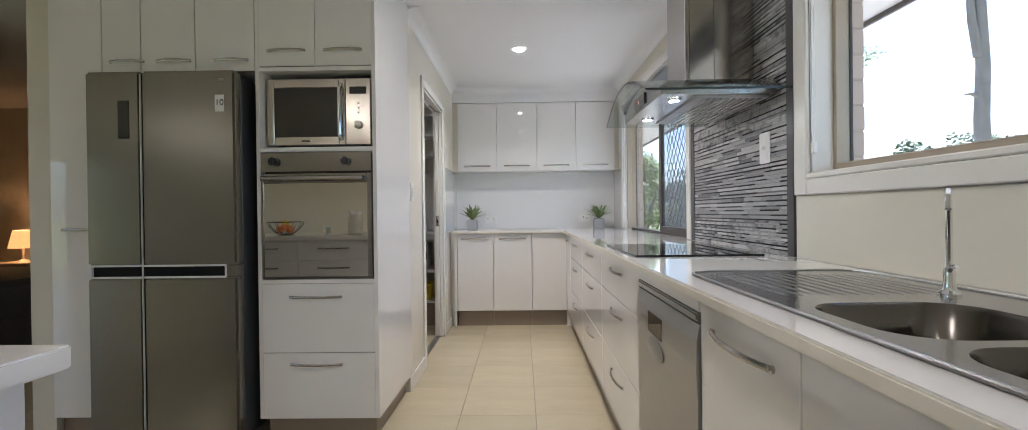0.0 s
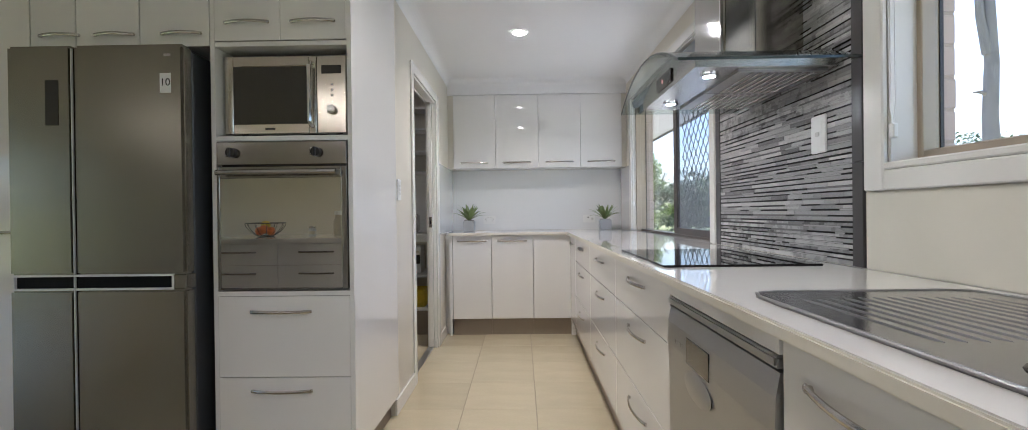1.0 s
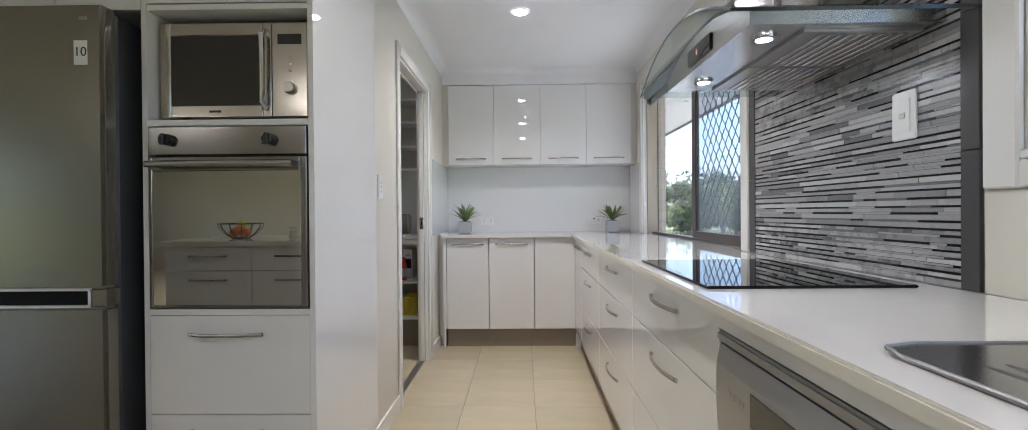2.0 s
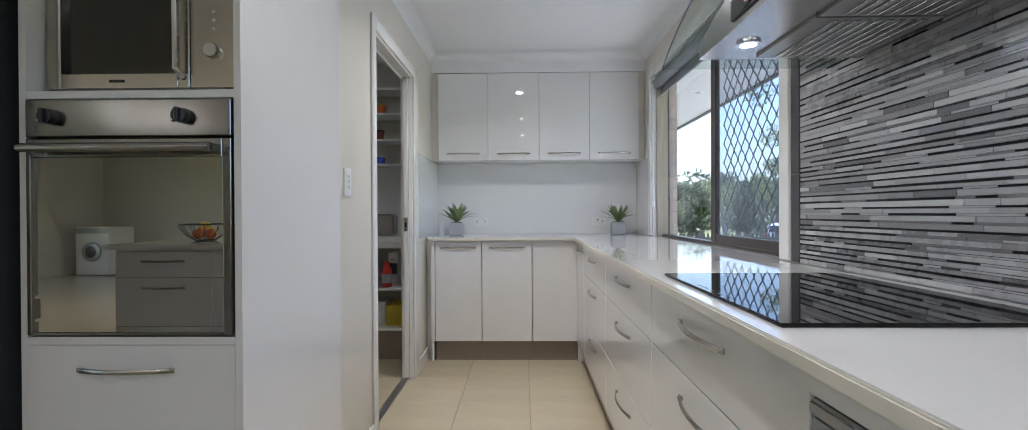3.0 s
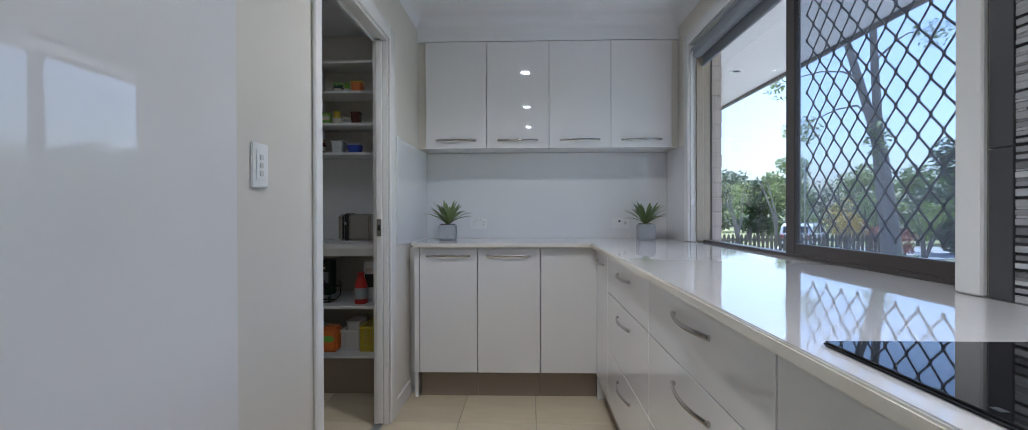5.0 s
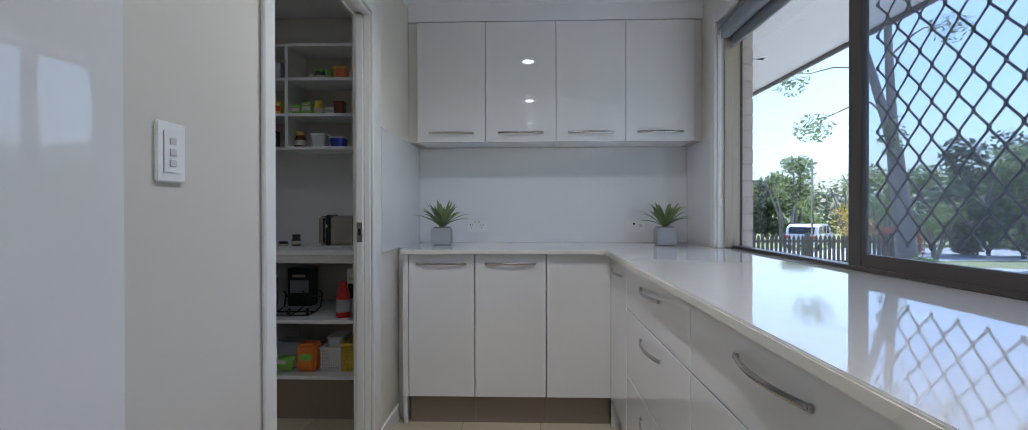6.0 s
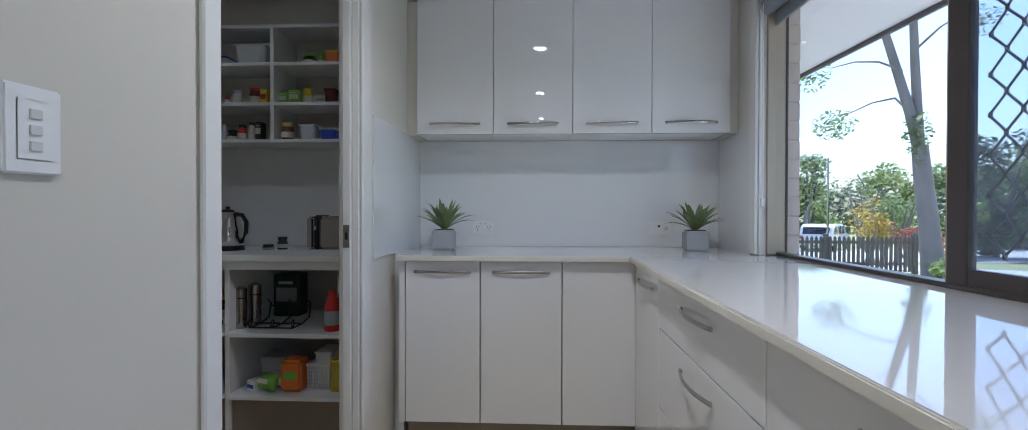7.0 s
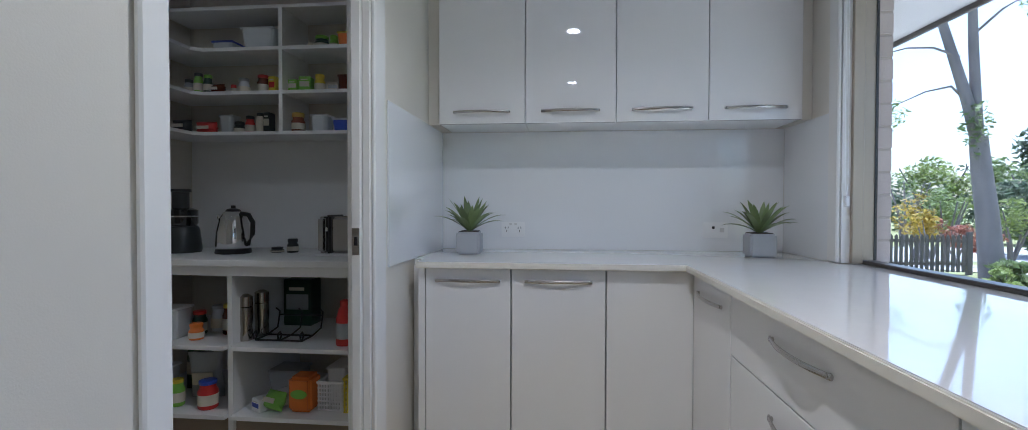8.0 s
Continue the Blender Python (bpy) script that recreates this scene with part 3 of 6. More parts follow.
# ---- wall cupboards ----
UX = [-0.541, -0.151, 0.246, 0.636, 1.018]
UY, UZ0, UZ1 = 6.660, 1.478, 2.157
for a, b in zip(UX, UX[1:]):
    u = thing("wall_cupboard", ((a + b) / 2, 6.8, UZ0), "gloss white wall cupboard with one door over the splashback", "cupboard", "wall cupboards")
    part("carcass", box(a + 0.001, b - 0.001, UY + FT + 0.002, YB - 0.001, UZ0 + 0.003, UZ1), CARCASS, u)
    d = part("door", box(a + 0.0015, b - 0.0015, UY, UY + FT, UZ0, UZ1 - 0.002, 0.0015), GLOSS, u)
    bow_handle(d, ((a + b) / 2, UY, UZ0 + 0.052), 0.255, X, -Y)
solid("bulkhead", box(XL + 0.001, XR - 0.001, UY + 0.002, YB - 0.001, UZ1 + 0.003, CEIL - 0.001), CEILING, "white painted bulkhead above the wall cupboards", "bulkhead", "structure")
solid("trim_filler_1", box(XL + 0.001, UX[0] - 0.001, UY + 0.02, YB - 0.008, UZ0, UZ1), WALL, "cream filler beside the wall cupboards", "panel", "structure")
solid("trim_filler_2", box(UX[-1] + 0.001, XR - 0.002, UY + 0.02, YB - 0.008, UZ0, UZ1), WALL, "cream filler beside the wall cupboards", "panel", "structure")
cornice("trim_cornice_4", (XL, UY + 0.002), (XR, UY + 0.002), (0, -1))

# ---- tall oven cabinet ----
TY, TX0, TX1, TD = 4.005, -1.150, -0.585, 4.645
tall = thing("oven_cabinet", ((TX0 + TX1) / 2, 4.4, 0), "tall gloss white oven cabinet with drawers and overhead doors", "cabinet")
part("side_panel", prism([(TX1 - 0.018, TY), (TX1, TY), (TX1 + 0.012, TD), (TX1 - 0.006, TD)], "z", 0.110, CEIL - 0.003), GLOSS, tall, "gloss white end panel standing slightly proud at the wall")
part("side_panel", box(TX0, TX0 + 0.018, TY, TD, 0.110, CEIL - 0.003, 0.001), GLOSS, tall)
xa, xb = TX0 + 0.0185, TX1 - 0.0185
part("back_panel", box(xa, xb, TD - 0.02, TD, 0.11, CEIL - 0.01), CARCASS, tall)
part("shelf", box(xa, xb, TY + 0.002, TD - 0.021, 1.364, 1.384), CARCASS, tall)
part("shelf", box(xa, xb, TY + 0.002, TD - 0.021, 1.742, 1.760), CARCASS, tall)
part("rail", box(xa, xb, TY, TY + 0.018, 0.745, 0.764), GLOSS, tall)
part("floor_panel", box(xa, xb, TY + 0.02, TD - 0.021, 0.11, 0.128), CARCASS, tall)
for z0, z1, hz in ((0.421, 0.743, 0.682), (0.110, 0.418, 0.366)):
    d = part("drawer_front", box(xa, xb, TY - 0.001, TY + 0.017, z0, z1, 0.0015), GLOSS, tall)
    bow_handle(d, (-0.878, TY - 0.001, hz), 0.245, X, -Y)
XM = (xa + xb) / 2
for x0, x1 in ((xa, XM - 0.001), (XM + 0.001, xb)):
    d = part("door", box(x0, x1, TY - 0.001, TY + 0.017, 1.764, 2.20, 0.0015), GLOSS, tall)
    bow_handle(d, ((x0 + x1) / 2, TY - 0.001, 1.835), 0.18, X, -Y)
part("top_filler", box(xa, xb, TY + 0.001, TY + 0.017, 2.203, CEIL - 0.004), GLOSS, tall)
part("kickboard", box(TX0 + 0.02, TX1 - 0.03, TY + 0.05, TD, 0.0, 0.109), KICK, tall, "taupe kickboard")

# microwave
mw = thing("microwave", (-0.88, 4.2, 1.385), "stainless steel microwave oven standing in the cabinet niche", "microwave")
MX0, MX1, MY, MZ0, MZ1 = -1.122, -0.622, 4.050, 1.398, 1.715
part("case", box(MX0 + 0.004, MX1 - 0.004, MY + 0.02, MY + 0.36, MZ0 + 0.003, MZ1 - 0.003, 0.004), BLACK, mw)
MDX = -0.745
door = part("door_frame", join(box(MX0, MX0 + 0.036, MY, MY + 0.02, MZ0, MZ1, 0.003), box(MDX - 0.030, MDX, MY, MY + 0.02, MZ0, MZ1, 0.003), box(MX0 + 0.036, MDX - 0.030, MY, MY + 0.02, MZ0, MZ0 + 0.042, 0.003), box(MX0 + 0.036, MDX - 0.030, MY, MY + 0.02, MZ1 - 0.042, MZ1, 0.003)), MWSTEEL, mw, "brushed steel door frame")
part("door_window", box(MX0 + 0.034, MDX - 0.028, MY + 0.004, MY + 0.016, MZ0 + 0.040, MZ1 - 0.040), MWGLASS, door, "smoked glass door window")
part("door_handle", tube([(MDX - 0.018, MY - 0.002, MZ0 + 0.03), (MDX - 0.018, MY - 0.026, MZ0 + 0.045), (MDX - 0.018, MY - 0.026, MZ1 - 0.045), (MDX - 0.018, MY - 0.002, MZ1 - 0.03)], 0.009, 10), CHROME, door, "chrome bar handle")
panel = part("control_panel", box(MDX + 0.002, MX1, MY, MY + 0.02, MZ0, MZ1, 0.003), MWSTEEL, mw)
part("display", box(MDX + 0.022, MX1 - 0.02, MY - 0.001, MY + 0.004, MZ1 - 0.075, MZ1 - 0.04, 0.001), BLACKGLASS, panel)
part("dial", turned(lathe([(0.020, 0), (0.020, 0.012), (0.017, 0.018), (0.006, 0.019)], (0, 0, 0), 20), Matrix.Translation((MDX + 0.065, MY, MZ0 + 0.095)) @ Matrix.Rotation(math.pi / 2, 4, "X")), CHROME, panel, "round steel dial")
for k in range(3):
    part("button", box(MDX + 0.061, MDX + 0.069, MY - 0.0012, MY + 0.002, MZ0 + 0.150 + k * 0.022, MZ0 + 0.157 + k * 0.022, 0.001), TRIMLINE, panel, "small pale key")
part("maker_mark", box(-0.955, -0.915, MY - 0.0008, MY + 0.001, MZ0 + 0.017, MZ0 + 0.024), BLACK, door)
for fx in (MX0 + 0.05, MX1 - 0.05):
    part("foot", lathe([(0.014, 0), (0.012, 0.016)], (fx, MY + 0.06, 1.3845), 10), BLACK, mw)

# wall oven
ov = thing("wall_oven", (-0.87, 4.2, 0.765), "built-in stainless oven with mirrored glass door", "oven")
OX0, OX1, OY = xa + 0.004, xb - 0.004, 3.998
part("body", box(OX0 + 0.01, OX1 - 0.01, OY + 0.022, OY + 0.52, 0.770, 1.355), BLACK, ov)
fas = part("fascia", box(OX0, OX1, OY, OY + 0.02, 1.268, 1.360, 0.002), OVENSTEEL, ov, "steel control fascia")
for kx in (-1.060, -0.725):
    part("knob", join(turned(lathe([(0.020, 0), (0.018, 0.022), (0.005, 0.023)], (0, 0, 0), 18), Matrix.Translation((kx, OY, 1.316)) @ Matrix.Rotation(math.pi / 2, 4, "X")), box(kx - 0.005, kx + 0.005, OY - 0.032, OY - 0.02, 1.298, 1.334, 0.002)), BLACK, fas, "black control knob with steel rim")
    part("knob_cap", box(kx - 0.022, kx - 0.006, OY - 0.020, OY - 0.002, 1.300, 1.332, 0.004), CHROME, fas)
odoor = part("oven_door", box(OX0 + 0.012, OX1 - 0.022, OY + 0.003, OY + 0.014, 0.778, 1.215), OVENGLASS, ov, "dark mirrored oven glass door")
for q in ((OX0, OX0 + 0.012, 0.770, 1.262), (OX1 - 0.022, OX1, 0.770, 1.262)):
    part("door_stile", box(q[0], q[1], OY, OY + 0.02, q[2], q[3], 0.002), OVENSTEEL, odoor, "dark steel door edge")
for q in ((1.215, 1.262), (0.770, 0.778)):
    part("door_rail", box(OX0 + 0.0125, OX1 - 0.0225, OY, OY + 0.02, q[0], q[1], 0.002), OVENSTEEL, odoor, "dark steel door edge")
part("door_handle", join(tube([(OX0 + 0.02, OY - 0.036, 1.236), (OX1 - 0.03, OY - 0.036, 1.236)], 0.011, 12), box(OX0 + 0.025, OX0 + 0.05, OY - 0.036, OY, 1.228, 1.244, 0.002), box(OX1 - 0.06, OX1 - 0.03, OY - 0.036, OY, 1.226, 1.246, 0.002)), STEEL_H, odoor, "long steel bar handle")

# ---- refrigerator ----
FX0, FX1, FY, FZ = -1.872, -1.190, 3.900, 1.722
fr = thing("refrigerator", ((FX0 + FX1) / 2, 4.2, 0), "dark stainless four-door refrigerator standing in the cupboard recess", "refrigerator")
part("body", box(FX0 + 0.006, FX1 - 0.006, FY + 0.062, 4.63, 0.035, FZ - 0.012, 0.006), FRIDGE_SIDE, fr, "dark grey cabinet sides")
SEAM = -1.617
for x0, x1 in ((FX0, SEAM - 0.003), (SEAM + 0.003, FX1)):
    for z0, z1 in ((0.045, 0.792), (0.846, FZ)):
        part("door", box(x0, x1, FY, FY + 0.058, z0, z1, 0.010, 4), FRIDGE, fr)
    grip = part("handle_recess", box(x0 + (0.018 if x0 == FX0 else 0.0), x1 - (0.0 if x0 == FX0 else 0.05), FY + 0.010, FY + 0.03, 0.796, 0.842), MATTBLACK, fr, "black recessed grip strip")
    gx0, gx1 = x0 + (0.018 if x0 == FX0 else 0.0), x1 - (0.0 if x0 == FX0 else 0.05)
    gend = gx0 if x0 == FX0 else gx1
    part("grip_trim", join(box(gend - 0.004, gend + 0.004, FY - 0.001, FY + 0.012, 0.7975, 0.841), box(x0 + (0.018 if x0 == FX0 else 0.0), x1 - (0.0 if x0 == FX0 else 0.05), FY - 0.001, FY + 0.012, 0.7895, 0.797), box(x0 + (0.018 if x0 == FX0 else 0.0), x1 - (0.0 if x0 == FX0 else 0.05), FY - 0.001, FY + 0.012, 0.8415, 0.849)), TRIMLINE, grip, "bright metal trim line")
part("side_recess", box(FX1 - 0.002, FX1 + 0.0008, FY + 0.018, FY + 0.044, 0.862, 1.270, 0.0008), MATTBLACK, fr, "dark pocket grip in the door side")
# pale strip that paints the window's highlight on the rounded door edge
part("seam_strip", box(SEAM - 0.0050, SEAM - 0.0022, FY + 0.001, FY + 0.010, 0.055, FZ - 0.012), TRIMLINE, fr, "pale strip painted as the highlight on the door seam's rounded edge")
part("grip_end", box(FX1 - 0.05, FX1, FY + 0.002, FY + 0.058, 0.7925, 0.8455, 0.002), FRIDGE, fr)
part("control_display", box(-1.720, -1.668, FY - 0.0015, FY + 0.004, 1.418, 1.590, 0.001), BLACKGLASS, fr, "black touch display")
badge = part("energy_sticker", box(-1.278, -1.236, FY - 0.0012, FY + 0.002, 1.535, 1.610), WHITEP, fr, "pale warranty sticker")
part("logo_mark", lathe([(0.008, 0), (0.008, 0.001)], (0, 0, 0), 16), SILVER, fr, "small round silver emblem")
fr.children[-1].matrix_basis = Matrix.Translation((-1.278, FY - 0.0002, 1.678)) @ Matrix.Rotation(math.pi / 2, 4, "X")
part("logo_bar", box(-1.262, -1.236, FY - 0.0012, FY + 0.001, 1.673, 1.683), SILVER, fr)
for fx in (FX0 + 0.06, FX1 - 0.06):
    part("foot", lathe([(0.02, 0), (0.02, 0.036)], (fx, FY + 0.12, 0), 12), BLACK, fr)


def sticker_text(txt, size, where, rot, material, parent, name):
    cu = bpy.data.curves.new(name, "FONT")
    cu.body, cu.size, cu.align_x, cu.align_y, cu.extrude = txt, size, "CENTER", "CENTER", 0.0003
    tmp = bpy.data.objects.new(name, cu)
    scene.collection.objects.link(tmp)
    me = bpy.data.meshes.new_from_object(tmp.evaluated_get(bpy.context.evaluated_depsgraph_get()))
    bpy.data.objects.remove(tmp)
    me.materials.append(material)
    me.transform(Matrix.Translation(where) @ rot)
    ob = new(name, me)
    ob.parent = parent
    if parent.type == "EMPTY":
        ob.matrix_parent_inverse = Matrix.Translation(parent.location).inverted()
    return ob


FACE_S = Matrix.Rotation(math.pi / 2, 4, "X")     # faces -y
sticker_text("10", 0.040, (-1.257, FY - 0.0018, 1.574), FACE_S, BLACK, badge, "sticker_number")

# cupboards round the refrigerator
for a, b in ((-1.878 - 0.255, -1.878), (-1.876, -1.692), (-1.690, -1.434), (-1.432, TX0 - 0.002)):
    first = a < -2
    u = thing("tall_cupboard" if first else "overhead_cupboard", ((a + b) / 2, 4.4, 0 if first else 1.745), "gloss white tall pantry cupboard beside the refrigerator" if first else "gloss white overhead cupboard above the refrigerator", "cupboard", "" if first else "overhead cupboards")
    z0 = 0.12 if first else 1.745
    part("carcass", box(a + 0.001, b - 0.001, TY + FT + 0.002, TD, z0 + 0.002, CEIL - 0.004), CARCASS, u)
    d = part("door", box(a + 0.0015, b - 0.0015, TY - 0.001, TY + FT, z0, 2.12, 0.0015), GLOSS, u)
    part("top_filler", box(a + 0.0015, b - 0.0015, TY, TY + FT, 2.124, CEIL - 0.004), GLOSS, u)
    if first:
        bow_handle(d, (a + 0.14, TY - 0.001, 1.01), 0.17, X, -Y)
        part("kickboard", box(a, b, TY + 0.05, TD, 0, 0.119), KICK, u, "taupe kickboard")
    else:
        bow_handle(d, ((a + b) / 2 + 0.03, TY - 0.001, 1.795), 0.165, X, -Y)

# ---- dishwasher ----
dw = thing("dishwasher", (0.75, 3.13, 0), "silver freestanding dishwasher under the worktop", "dishwasher")
y0, y1 = DW[0] + 0.004, DW[1] - 0.004
part("tub", box(0.54, XR - 0.05, y0, y1, 0.12, 0.825), SILVER, dw)
part("base", box(0.56, XR - 0.05, y0 + 0.01, y1 - 0.01, 0.0, 0.12), BLACK, dw)
part("top_lip", box(0.492, 0.56, y0, y1, 0.806, 0.828, 0.005, 2), SILVER, dw)
prof = [(0.535, 0.13), (0.494, 0.13), (0.494, 0.62), (0.490, 0.70), (0.492, 0.76), (0.500, 0.800), (0.535, 0.800)]
dd = part("door", prism(prof, "y", y0, y1), SILVER, dw, "silver door with curved control fascia", smooth=False)
part("display", turned(box(-0.0015, 0.002, -0.075, 0.075, -0.032, 0.032, 0.001), Matrix.Translation((0.4905, 3.200, 0.718))), BLACKGLASS, dd, "black display window")
part("grip", turned(lathe([(0.001, -0.002), (0.06, -0.002), (0.066, 0.004), (0.05, 0.008), (0.001, 0.009)], (0, 0, 0), 24), Matrix.Translation((0.4935, 3.200, 0.645)) @ Matrix.Diagonal((1, 1.35, 0.55, 1)) @ Matrix.Rotation(-math.pi / 2, 4, "Y")), SILVER, dd, "oval pressed grip")
for k in range(4):
    part("button", box(0.4895, 0.4925, 3.30 + k * 0.02, 3.312 + k * 0.02, 0.712, 0.724, 0.001), SILVER, dd)

solid("worktop_filler", box(FRONT - 0.004, FRONT + 0.014, DW[0], DW[1], 0.831, 0.869, 0.001), GLOSS, "gloss white filler rail above the dishwasher", "panel")

# ---- cooktop ----
hob = thing("cooktop", (0.76, 3.88, BENCH), "black glass ceramic cooktop set on the worktop", "cooktop")
part("glass_plate", box(0.508, 0.985, 3.530, 4.160, BENCH, BENCH + 0.007, 0.0025, 2), HOBGLASS, hob)
for k in range(5):
    part("touch_mark", box(0.520, 0.528, 3.76 + k * 0.04, 3.772 + k * 0.04, BENCH + 0.0069, BENCH + 0.0073), FRIDGE_SIDE, hob, "dim grey touch control mark")

# ---- sink ----
sk = thing("sink", (0.78, 2.4, BENCH), "stainless steel double bowl sink with ribbed drainer", "sink")


def rounded(x0, x1, y0, y1, r, n=6):
    pts = []
    for cx, cy, a0 in ((x1 - r, y1 - r, 0), (x0 + r, y1 - r, 90), (x0 + r, y0 + r, 180), (x1 - r, y0 + r, 270)):
        for k in range(n + 1):
            a = radians(a0 + 90 * k / n)
            pts.append((cx + r * math.cos(a), cy + r * math.sin(a)))
    return pts


def plate_with_holes(outer, holes, z0, z1):
    """A flat sheet with openings, given a thickness."""
    bm = bmesh.new()
    loops = []
    edges = []
    for o in [outer] + holes:
        vs = [bm.verts.new((x, y, z1)) for x, y in o]
        edges += [bm.edges.new((vs[k], vs[(k + 1) % len(vs)])) for k in range(len(vs))]
        loops.append(vs)
    bmesh.ops.triangle_fill(bm, use_beauty=True, edges=edges)
    low = [[bm.verts.new((x, y, z0)) for x, y in o] for o in [outer] + holes]
    for a, b in zip(loops, low):
        for k in range(len(a)):
            q = (k + 1) % len(a)
            bm.faces.new((a[k], a[q], b[q], b[k]))
    bmesh.ops.recalc_face_normals(bm, faces=bm.faces[:])
    return bm


h1, h2 = rounded(0.575, 0.852, 2.305, 2.570, 0.08), rounded(0.575, 0.852, 1.92, 2.275, 0.08)
part("deck", plate_with_holes(rounded(0.535, 0.990, 1.55, 3.045, 0.06), [h1, h2], BENCH + 0.0005, BENCH + 0.005), DECKSTEEL, sk, smooth=False)
for hx0, hx1, hy0, hy1 in ((0.575, 0.852, 2.305, 2.570), (0.575, 0.852, 1.92, 2.275)):
    bm = bmesh.new()
    rings = []
    for ins, z, r in ((0.0, 0.005, 0.08), (0.004, -0.002, 0.078), (0.010, -0.09, 0.075), (0.022, -0.145, 0.07), (0.06, -0.165, 0.05), (0.11, -0.168, 0.025)):
        rings.append([bm.verts.new((x, y, BENCH + z)) for x, y in rounded(hx0 + ins, hx1 - ins, hy0 + ins, hy1 - ins, r)])
    for a, b in zip(rings, rings[1:]):
        for k in range(len(a)):
            q = (k + 1) % len(a)
            bm.faces.new((a[k], b[k], b[q], a[q]))
    bm.faces.new(rings[-1])
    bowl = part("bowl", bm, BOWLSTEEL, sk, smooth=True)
    part("drain", lathe([(0.04, 0), (0.036, 0.004), (0.02, 0.002), (0.002, 0.001)], ((hx0 + hx1) / 2, (hy0 + hy1) / 2, BENCH - 0.168), 20), CHROME, bowl)
part("rim", join(tube([(0.537, 1.57, BENCH + 0.004), (0.537, 2.985, BENCH + 0.004), (0.552, 3.028, BENCH + 0.004), (0.595, 3.043, BENCH + 0.004), (0.930, 3.043, BENCH + 0.004), (0.975, 3.028, BENCH + 0.004), (0.988, 2.985, BENCH + 0.004), (0.988, 1.57, BENCH + 0.004)], 0.0038, 8)), RIBSTEEL, sk)
for k in range(13):
    xx = 0.600 + k * 0.0275
    ye = 2.985 - 0.0006 * (k - 6) ** 2
    part("drainer_rib", tube([(xx, 2.625, BENCH + 0.002), (xx, 2.66, BENCH + 0.0042), (xx, ye - 0.035, BENCH + 0.0042), (xx, ye, BENCH + 0.002)], 0.0070, 10, flat=0.28), RIBSTEEL, sk)

tap = thing("filter_tap", (0.900, 2.635, BENCH), "slim chrome filtered-water tap behind the sink", "tap")
TXc, TYc = 0.900, 2.635
part("base_flange", lathe([(0.019, 0), (0.019, 0.004), (0.012, 0.010), (0.009, 0.028), (0.010, 0.042), (0.0075, 0.052)], (TXc, TYc, BENCH + 0.005), 20), CHROME, tap)
part("spout", tube([(TXc, TYc, BENCH + 0.05), (TXc, TYc, BENCH + 0.165), (TXc - 0.008, TYc - 0.009, BENCH + 0.190), (TXc - 0.028, TYc - 0.032, BENCH + 0.202), (TXc - 0.048, TYc - 0.056, BENCH + 0.192), (TXc - 0.056, TYc - 0.065, BENCH + 0.168)], 0.0055, 10), CHROME, tap)
part("lever", join(tube([(TXc, TYc, BENCH + 0.048), (TXc - 0.012, TYc - 0.02, BENCH + 0.060), (TXc - 0.02, TYc - 0.04, BENCH + 0.064)], 0.004, 8)), CHROME, tap)

# ---- range hood ----
hd = thing("range_hood", (0.85, 3.86, 1.5), "stainless range hood with arched glass canopy", "range hood")
GY0, GY1, GC = 3.455, 4.265, 3.860


def arch(y, top=1.605, drop=0.105):
    return top - drop * ((y - GC) / 0.405) ** 2


NY = 24
outl = [(GY0 + (GY1 - GY0) * k / NY, arch(GY0 + (GY1 - GY0) * k / NY)) for k in range(NY + 1)]
canopy = prism(outl + [(y, z - 0.006) for y, z in outl[::-1]], "x", 0.535, XR - 0.009)
cp = part("canopy", canopy, HOODGLASS, hd, "smoked clear arched glass canopy", smooth=False)
cp.visible_shadow = False
EDGEG = mat("glass_edge", (0.02, 0.03, 0.03), 0.15, 0, 0.1, coat=0.3)
part("canopy_edge", join(prism(outl + [(y, z - 0.006) for y, z in outl[::-1]], "x", 0.5335, 0.5352), box(0.534, XR - 0.009, GY0 - 0.0015, GY0 - 0.0002, arch(GY0) - 0.007, arch(GY0) + 0.001)), EDGEG, hd, "dark polished glass edge")
BY0, BY1 = 3.540, 4.180
inl = [(BY0 + (BY1 - BY0) * k / 16, arch(BY0 + (BY1 - BY0) * k / 16) - 0.008) for k in range(17)]
body = part("body", prism([(BY0, 1.497)] + inl + [(BY1, 1.497)], "x", 0.612, XR - 0.009), STEEL_H, hd, "stainless canopy body")
part("front_panel", box(0.606, 0.612, 3.77, 3.95, 1.515, 1.562, 0.001), BLACKGLASS, body, "black control strip")
sticker_text("8", 0.022, (0.6055, 3.87, 1.538), Matrix.Rotation(-math.pi / 2, 4, "Z") @ FACE_S, RED_GLOW, body, "display_digit")
for y0f in (3.575, 3.865):
    f = part("grease_filter", box(0.755, 1.03, y0f, y0f + 0.28, 1.490, 1.4965), SILVER, body, "slotted aluminium filter")
    for k in range(9):
        part("slat", box(0.80 + k * 0.024, 0.813 + k * 0.024, y0f + 0.012, y0f + 0.268, 1.4865, 1.490, 0.001), STEEL_H, f)
for ly in (3.630, 4.040):
    part("lamp_trim", lathe([(0.030, 0.0), (0.030, 0.006), (0.019, 0.006), (0.019, 0.0)], (0.687, ly, 1.4905), 24, True), CHROME, body)
    part("lamp_lens", lathe([(0.019, 0), (0.018, 0.002)], (0.687, ly, 1.4945), 20), LENS, body, "lit round hood lamp")
